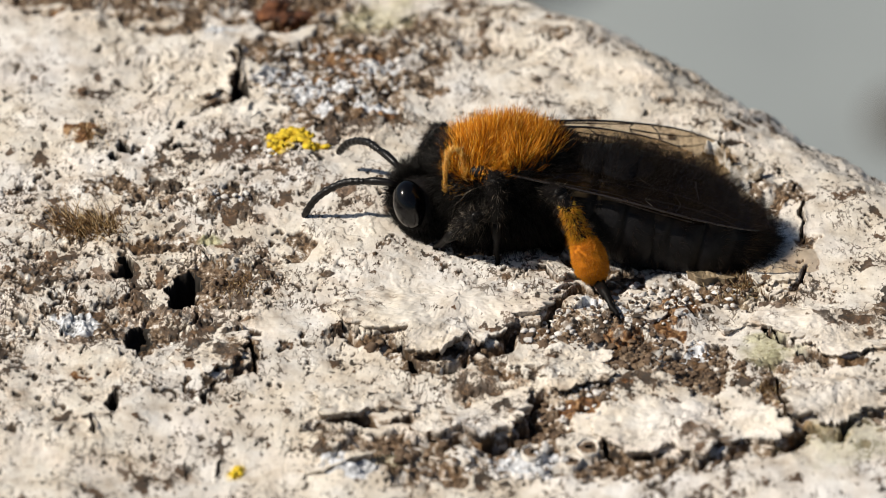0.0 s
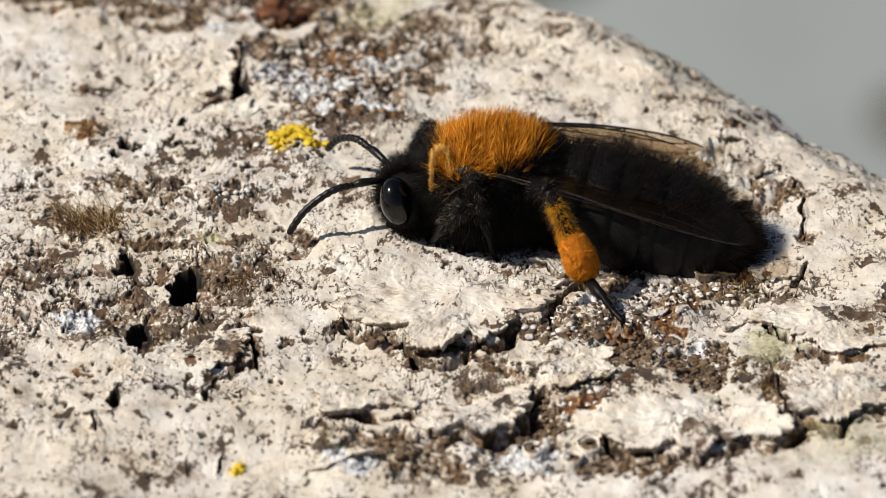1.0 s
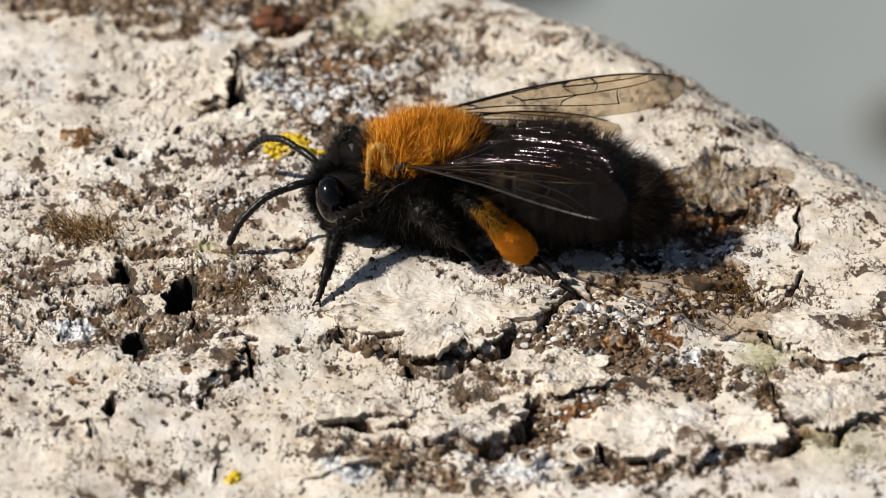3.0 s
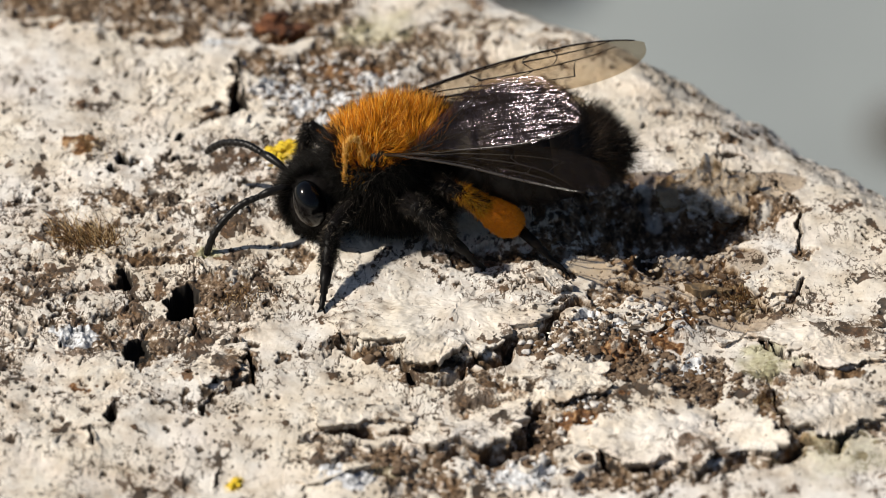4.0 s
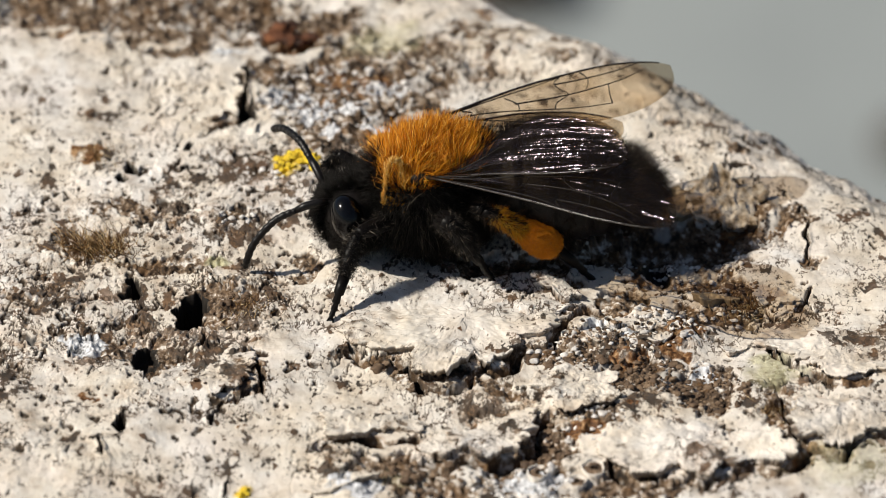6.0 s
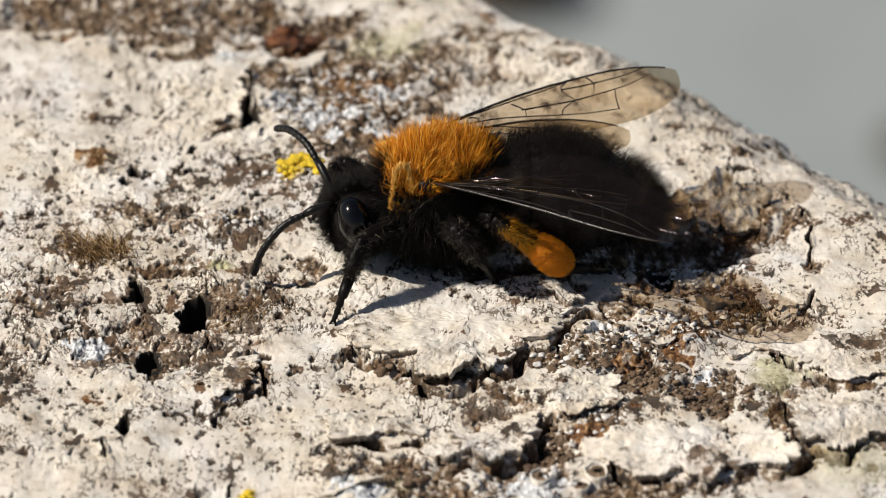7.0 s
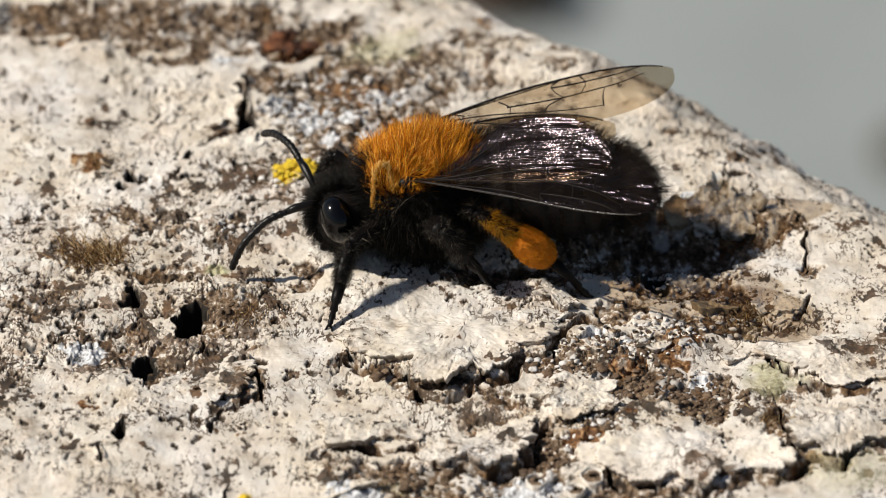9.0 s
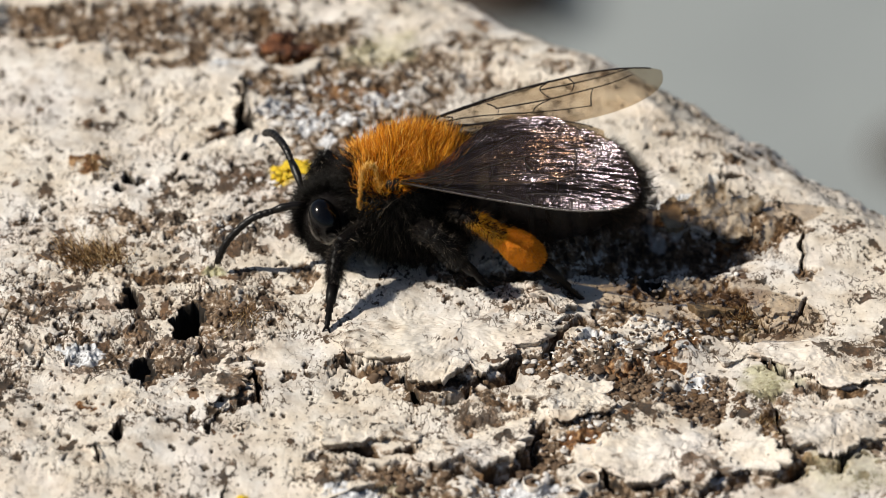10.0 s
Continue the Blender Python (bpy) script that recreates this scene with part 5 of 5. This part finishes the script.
def build_leg(bee, upper, lower, kind, seed):
    """Upper and lower segment; the lower one carries the foot, on a hind leg also the pollen."""
    thick = {"front": 0.28, "middle": 0.38, "hind": 0.32}[kind]
    up = limb("upper_leg", bee, [(0, 0, 0), (upper * 0.5, 0, 0.05), (upper, 0, 0)], (thick * 0.6, thick, thick, thick * 0.7), 500, seed)
    shin = 3.1 if kind == "hind" else lower * 0.5
    lo = limb("lower_leg", bee, [(0, 0, 0), (shin * 0.5, 0, 0.06), (shin, 0, 0)], (thick * 0.62, thick * 0.85, thick * 0.95, thick * 0.6), 0 if kind == "hind" else 900, seed + 1)
    # the foot runs along x from the ankle
    foot, run = bmesh.new(), 2.2 if kind == "hind" else lower - shin
    joints = [run * u for u in (0, 0.4, 0.44, 0.6, 0.63, 0.77, 0.8, 0.9, 0.93, 1.0)]
    tube(foot, [Vector((x, 0, 0.02 * math.sin(i))) * MM for i, x in enumerate(joints)], [r * MM for r in (0.2, 0.17, 0.11, 0.14, 0.09, 0.12, 0.08, 0.1, 0.07, 0.09)], 10)
    for s in (1, -1):
        tube(foot, [Vector((run - 0.05, s * 0.05, 0)) * MM, Vector((run + 0.14, s * 0.13, -0.02)) * MM, Vector((run + 0.2, s * 0.17, -0.1)) * MM], [0.04 * MM, 0.03 * MM, 0.01 * MM], 6)
    toe = part("foot", foot, LEG_SHELL, lo, "jointed black foot with claws")
    toe.location = (shin * MM, 0, 0)
    rng = np.random.RandomState(seed + 5)
    if kind == "hind":
        def packed(name, stretch, radii, mat, label):
            """A lumpy mass of pollen round the shin."""
            bm = bmesh.new()
            xs = [shin * (stretch[0] + (stretch[1] - stretch[0]) * (0.5 - 0.5 * math.cos(math.pi * i / 29))) for i in range(30)]
            rr = np.interp(np.linspace(0, 1, 30), np.linspace(0, 1, len(radii)), radii)
            tube(bm, [Vector((x, 0, 0.04)) * MM for x in xs], [r * MM for r in rr], 28)
            for v in bm.verts:
                q = v.co / MM
                lump = 1 + 0.16 * noise.fractal(q * 2.1 + Vector((seed, 0, 0)), 1.0, 2.0, 3) + 0.06 * noise.noise(q * 9)
                v.co.y, v.co.z = v.co.y * lump, (v.co.z - 0.04 * MM) * lump + 0.04 * MM
            return part(name, bm, mat, lo, label)
        sleeve = packed("pollen_sleeve", (0.14, 0.56), (0.08, 0.17, 0.19, 0.2, 0.23, 0.2), POLLEN_DUST, "yellow pollen packed above the load")
        load = packed("pollen_load", (0.47, 1.01), (0.03, 0.21, 0.38, 0.48, 0.52, 0.51, 0.41, 0.23, 0.03), POLLEN, "packed orange pollen load")
        p, n = skin_points(load.data, 5200, rng)
        mesh_object("pollen_hair", hairs_mesh("pollen_hair", p, n, 0.15, 0.024, (0.6, 0, 0), rng, 0.5, 0.5), POLLEN_HAIR, lo, "golden hairs of the pollen brush")
        p, n = skin_points(sleeve.data, 2600, rng)
        mesh_object("knee_hair", hairs_mesh("knee_hair", p, n, 0.3, 0.03, (0.9, 0, 0), rng, 0.6, 0.8), YELLOW_HAIR, lo, "yellow pollen-dusted hairs")
        p, n = skin_points(sleeve.data, 700, rng)
        mesh_object("brush_hair", hairs_mesh("brush_hair", p, n, 0.42, 0.022, (0.9, 0, 0), rng, 0.6, 0.8), POLLEN_HAIR, lo, "orange hairs standing out of the pollen")
        p, n = skin_points(lo.data, 500, rng, lambda p, n: p[:, 0] < shin * 0.4)
        mesh_object("shin_hair", hairs_mesh("shin_hair", p, n, 0.5, 0.02, (0.7, 0, 0), rng, 0.4, 0.6), FRINGE_HAIR, lo, "brown bristles beside the pollen")
        p, n = skin_points(lo.data, 1400, rng, lambda p, n: p[:, 0] > shin * 0.9)
        mesh_object("ankle_hair", hairs_mesh("ankle_hair", p, n, 0.3, 0.02, (0.6, 0, 0), rng, 0.4, 0.6), FRINGE_HAIR, lo, "brown bristles dusted with pollen")
    return up, lo, toe


HEAD = (2.8, 0.0, 2.25)
TUFT = (1.62, 1.12, 3.35)
ANTENNA = 3.55
WING_LENGTH = 9.4
BEE = tagged(new("bee"), "black mining bee with orange furry thorax carrying orange pollen", "bee")
build_thorax(BEE)
FACE = build_head(BEE)
FEELERS = {s: build_antenna(FACE, s) for s in (1, -1)}
GASTER, TIP = build_abdomen(BEE)
WINGS = {(s, h): build_wing(BEE, s, h) for s in (1, -1) for h in (False, True)}
# hip place, upper and lower length, way in which the knee points
LEG_PLAN = {"front": ((1.3, 0.9, 1.7), 2.1, 2.9, (0.6, 0.35, 0.5)), "middle": ((0.1, 1.1, 1.6), 2.2, 3.2, (0.1, 0.8, 0.5)), "hind": ((-1.1, 1.05, 1.4), 2.2, 5.3, (-0.5, 0.9, 0.5))}
LEGS = {(k, s): build_leg(BEE, LEG_PLAN[k][1], LEG_PLAN[k][2], k, 80 + 10 * i + s) for i, k in enumerate(LEG_PLAN) for s in (1, -1)}


# ---- how the bee moves ----
BODY = [(0, 2.5, -0.52, -0.45, -6, 0, 0),
        (0.5, 2.25, -1.36, -0.45, -7, 0, 0),
        (1, 2.07, -0.72, -0.45, -8, 0, 0),
        (1.5, 1.91, -0.93, -0.45, -9, 0, 0),
        (2, 1.37, -0.86, -0.45, -11, 0, 0),
        (2.5, 1.34, -0.99, -0.45, -13, 0, 0),
        (2.75, 0.62, -0.62, -0.36, -8, 0, 0),
        (3.2, -0.18, 0.07, -0.16, 2, -1, 0),
        (3.7, -1.02, 0.6, 0.08, 9, -2, 0),
        (4, -0.95, 0.57, 0.1, 10, -2, 0),
        (4.5, -0.67, 0.42, 0.1, 10, -2, 0),
        (5, -0.37, 0.31, 0.1, 10, -1, 0),
        (5.5, -0.22, -0.05, 0.1, 11, 0, 0),
        (7, -0.06, -0.55, 0.1, 12, 2, 0),
        (7.5, -0.09, -0.55, 0.1, 12, 2, 0),
        (8, -0.08, -0.44, 0.1, 12, 2, 0),
        (8.5, -0.25, -0.27, 0.1, 11, 1, 0),
        (9, -0.33, 0.01, 0.1, 10, -1, 0),
        (9.5, -0.39, 0.07, 0.1, 9, -1, 0),
        (10, -0.64, 0.03, 0.1, 9, -1, 0)]
FEELER_LEFT = [(0, 0.878, -0.125, -0.462), (0.5, 0.74, 0.443, -0.506), (0.9, 0.847, 0.367, -0.385), (1.5, 0.418, 0.794, -0.441), (2, 0.754, 0.416, -0.509), (2.5, 0.776, 0.462, -0.43), (4, 0.82, 0.082, -0.567), (4.5, 0.839, 0.121, -0.53), (5.5, 0.774, -0.04, -0.632), (7, 0.75, 0.061, -0.659), (7.5, 0.78, 0.194, -0.594), (8.5, 0.822, 0.179, -0.54), (9.5, 0.834, 0.03, -0.551), (10, 0.831, -0.03, -0.556)]
FEELER_RIGHT = [(0, 0.648, -0.71, -0.277), (2.5, 0.691, -0.676, -0.257), (4.5, 0.545, -0.835, -0.076), (5.5, 0.283, -0.958, 0.056), (7, 0.335, -0.933, 0.135), (7.5, 0.344, -0.931, 0.118), (8.5, 0.349, -0.932, 0.1), (9.5, 0.276, -0.959, 0.063), (10, 0.216, -0.974, 0.068)]
WING_ROWS = {
    (1, False): [(0, -0.988, 0.06, -0.14, 8), (0.5, -0.989, 0.13, -0.065, 8), (1, -0.98, 0.06, -0.18, 8), (1.5, -0.972, 0.158, -0.175, 8), (2, -0.954, 0.3, -0.022, 8), (2.5, -0.946, 0.323, 0.01, 6), (2.75, -0.85, 0.506, 0.144, 4), (3.75, -0.584, 0.774, 0.244, -3), (4, -0.6, 0.772, 0.205, -4), (4.5, -0.585, 0.785, 0.201, -4), (5, -0.588, 0.785, 0.195, 4), (5.5, -0.666, 0.733, 0.137, 12), (7, -0.716, 0.692, 0.097, 8), (7.5, -0.735, 0.673, 0.08, 8), (8, -0.734, 0.676, 0.067, 9), (8.5, -0.733, 0.675, 0.088, 12), (9, -0.7, 0.69, 0.185, 16), (9.5, -0.742, 0.635, 0.214, 46), (10, -0.72, 0.655, 0.22, 46)],
    (-1, False): [(0, -0.803, -0.501, -0.323, 12), (1, -0.801, -0.492, -0.34, 12), (2, -0.86, -0.424, -0.284, 6), (2.5, -0.892, -0.406, -0.201, 2), (2.75, -0.915, -0.385, -0.095, -2), (3.75, -0.99, -0.025, 0.138, -3), (4, -0.99, -0.016, 0.14, -2), (4.5, -0.987, -0.017, 0.158, -2), (5, -0.991, -0.017, 0.134, 0), (5.5, -0.985, -0.14, 0.085, 4), (7, -0.98, -0.17, 0.11, 6), (7.5, -0.98, -0.17, 0.09, 4), (8, -0.985, -0.12, 0.07, 12), (8.5, -0.992, -0.017, 0.123, 6), (9, -0.987, -0.016, 0.157, 2), (9.5, -0.996, -0.016, 0.085, 0), (10, -0.986, -0.016, 0.167, 0)],
    (1, True): [(0, -0.98, 0.059, -0.192, 0), (2, -0.95, 0.28, -0.04, 4), (2.75, -0.9, 0.41, 0.12, 14), (4, -0.793, 0.502, 0.346, 48), (4.5, -0.766, 0.523, 0.373, 48), (5, -0.805, 0.53, 0.265, 42), (5.5, -0.755, 0.556, 0.348, 38), (7, -0.818, 0.561, 0.128, 8), (7.5, -0.827, 0.55, 0.121, 6), (8, -0.823, 0.554, 0.124, 8), (8.5, -0.804, 0.525, 0.28, 40), (9, -0.78, 0.554, 0.291, 40), (9.5, -0.772, 0.561, 0.299, 44), (10, -0.771, 0.555, 0.314, 46)],
    (-1, True): [(0, -0.87, -0.4, -0.3, -10), (2.5, -0.9, -0.38, -0.2, -10), (4.5, -0.997, -0.027, -0.07, -2), (7.5, -0.998, -0.03, -0.03, 0), (10, -0.998, -0.028, -0.06, -2)],
}
# how far the head hangs
NOD = [(0, -.40), (1, -.35), (2, -.25), (2.5, -.2), (4, -.5), (4.5, -.48), (5.5, -.35), (7, -.2), (8, -.15), (9, -.18), (10, -.22)]
# knee and ankle of the near hind leg
HIND = [(0, -1.92, 2.5, 3.34, -3.16, 3.1, 0.57), (0.3, -1.94, 2.5, 2.92, -3.13, 1.88, 0.13), (0.9, -2.03, 2.5, 3.52, -3.4, 3.81, 1.06), (1.5, -1.57, 2.5, 3.39, -3.45, 3.58, 1.17), (2, -2.19, 2.5, 3.28, -4.02, 2.96, 0.82), (2.5, -1.8, 2.5, 3.25, -3.93, 3.05, 1.07), (2.8, -1.45, 2.5, 3.07, -3.39, 2.24, 0.67), (3.8, -1.13, 2.5, 2.71, -3.46, 2.19, 0.68), (4.5, -1.5, 2.5, 2.57, -3.78, 2.27, 0.48), (5.5, -1.07, 2.5, 2.69, -3.54, 2.05, 0.88), (7, -1.14, 2.5, 2.6, -3.63, 2.93, 0.8), (7.5, -1.26, 2.5, 2.61, -4.11, 2.54, 1.4), (8.2, -1.1, 2.5, 2.28, -3.82, 3.04, 0.9), (9, -1.17, 2.5, 2.76, -3.58, 2.93, 0.86), (10, -1.2, 2.5, 2.72, -3.68, 3.11, 0.97)]
# droop and side turn of the abdomen, and how far its tip is drawn out
TAIL = [(0, 13, 0, 1.5), (1, 13, 0, 1.5), (2, 13.5, 0, 1.4), (2.5, 13, 0, 1.2), (2.75, 6, -2, 0.5), (3.2, 1, -5, 0.3), (4, -7, -9, 0), (5, -6, -9, 0), (5.5, -4, -9, 0), (7, 0, -8, -0.2), (8, 0, -8, -0.2), (9, -3, -8, 0), (10, -4, -8, 0)]
FEET = {
    ('front', 1): [(0, 0.11, -1.61), (1, -0.07, -1.61), (1.5, -1.26, -2.52), (2, -3.34, -4.49), (2.5, -3.46, -4.74), (10, -3.46, -4.78)],
    ('middle', 1): [(0, 2.12, -2.52), (2, 1.94, -2.52), (2.6, 1.76, -2.41), (4, 1.76, -2.23), (10, 1.85, -2.23)],
    ('hind', 1): [(0, 6.04, -6.79), (2.4, 5.6, -6.44), (3, 5.01, -4.49), (4, 4.69, -2.33), (5, 4.78, -2.33), (5.5, 4.88, -1.97), (7, 5.73, -0.95), (8, 5.73, -0.95), (9, 4.87, -2.33), (10, 4.69, -2.33)],
    ('front', -1): [(0, -0.91, 0.98), (1.6, -1.37, 0.98), (2.4, -3.04, 0.98), (3.4, -4.17, 1.35), (4, -4.26, 1.54), (10, -4.17, 1.35)],
    ('middle', -1): [(0, 1.23, 1.73), (2, 1.23, 1.73), (3, 0.86, 2.1), (4, -0.45, 4), (10, -0.08, 3.62)],
    ('hind', -1): [(0, 6.76, -0.14), (2, 6.39, -0.14), (3.2, 5.5, 1.35), (4, 5.16, 2.86), (10, 5.53, 2.48)],
}


def between(t, rows):
    """The values between two rows, for placing the feet."""
    for a, b in zip(rows, rows[1:]):
        if t <= b[0]:
            f = (t - a[0]) / (b[0] - a[0])
            return [p + (q - p) * f for p, q in zip(a[1:], b[1:])]
    return rows[-1][1:]


def key_hind_leg(up, lo, toe):
    """The pollen leg: knee and ankle are given, the foot reaches down to the bark behind the ankle."""
    up_rows, lo_rows, toe_rows = [], [], []
    for t, *spots in HIND:
        knee, ankle = Vector(spots[:3]), Vector(spots[3:])
        out = (knee - Vector((-0.5, 0.2, 2.1))).normalized()
        shin_pose = aim(knee, ankle - knee)
        x, y, z, turn, pitch, roll = between(t, BODY)
        body = pose(x * MM, y * MM, z * MM, roll, -pitch, 180 + turn)
        fx, fy = between(t, FEET[("hind", 1)])
        spot = body.inverted() @ (Vector((fx, fy, float(ground_at(fx, fy)[0]) + 0.1)) * MM)
        way = shin_pose.inverted() @ spot - Vector((3.1 * MM, 0, 0))
        way.x = max(way.x, 0.35 * way.length)
        up_rows.append((t, aim(knee - out * LEG_PLAN["hind"][1], out)))
        lo_rows.append((t, shin_pose))
        toe_rows.append((t, aim((3.1, 0, 0), way)))
    walk(up, up_rows)
    walk(lo, lo_rows)
    walk(toe, toe_rows)


def motions():
    times = [r[0] for r in BODY]
    root = {t: pose(x * MM, y * MM, z * MM, roll, -pitch, 180 + turn) for t, x, y, z, turn, pitch, roll in BODY}
    walk(BEE, [(t, root[t]) for t in times])
    walk(FACE, [(t, Matrix.Translation(Vector((HEAD[0], HEAD[1], HEAD[2] + drop)) * MM)) for t, drop in NOD])
    for rows, ob, root_at in ((FEELER_LEFT, FEELERS[1], (0.82, 0.34, 0.3)), (FEELER_RIGHT, FEELERS[-1], (0.82, -0.42, 0.48))):
        walk(ob, [(t, aim(root_at, way)) for t, *way in rows])
    bend = {t: pose(-1.4 * MM, 0, 2.25 * MM, 0, -droop, side) for t, droop, side, _ in TAIL}
    walk(GASTER, [(t, bend[t]) for t, *_ in TAIL])
    walk(TIP, [(t, bend[t] @ pose(-out * MM, 0, 0)) for t, _, _, out in TAIL])
    for (s, hind), rows in WING_ROWS.items():
        hinge = (0.2, 1.4 * s, 3.4) if hind else (0.75, 1.45 * s, 3.5)
        walk(WINGS[(s, hind)], [(t, aim(hinge, way, roll)) for t, *way, roll in rows])
    for (kind, s), (up, lo, toe) in LEGS.items():
        if (kind, s) == ("hind", 1):
            key_hind_leg(up, lo, toe)
            continue
        hip, a, b, pole = LEG_PLAN[kind]
        hip, pole = Vector((hip[0], hip[1] * s, hip[2])), Vector((pole[0], pole[1] * s, pole[2]))
        up_rows, lo_rows = [], []
        for t in times:
            fx, fy = between(t, FEET[(kind, s)])
            foot = root[t].inverted() @ (Vector((fx, fy, float(ground_at(fx, fy)[0]) + 0.08)) * MM) / MM
            d = foot - hip
            gap = min(max(d.length, abs(a - b) + 0.05), a + b - 0.02)
            d.normalize()
            c = (a * a + gap * gap - b * b) / (2 * gap)
            bend_way = pole
            if (kind, s) == ("front", 1):
                bend_way = Vector((0.1, 1, -0.1)).lerp(pole, float(smoothstep(1.5, 2.1, t)))
            side = (bend_way - d * bend_way.dot(d)).normalized()
            knee = hip + d * c + side * math.sqrt(max(a * a - c * c, 0))
            up_rows.append((t, aim(hip, knee - hip)))
            lo_rows.append((t, aim(knee, foot - knee)))
        walk(up, up_rows)
        walk(lo, lo_rows)


motions()
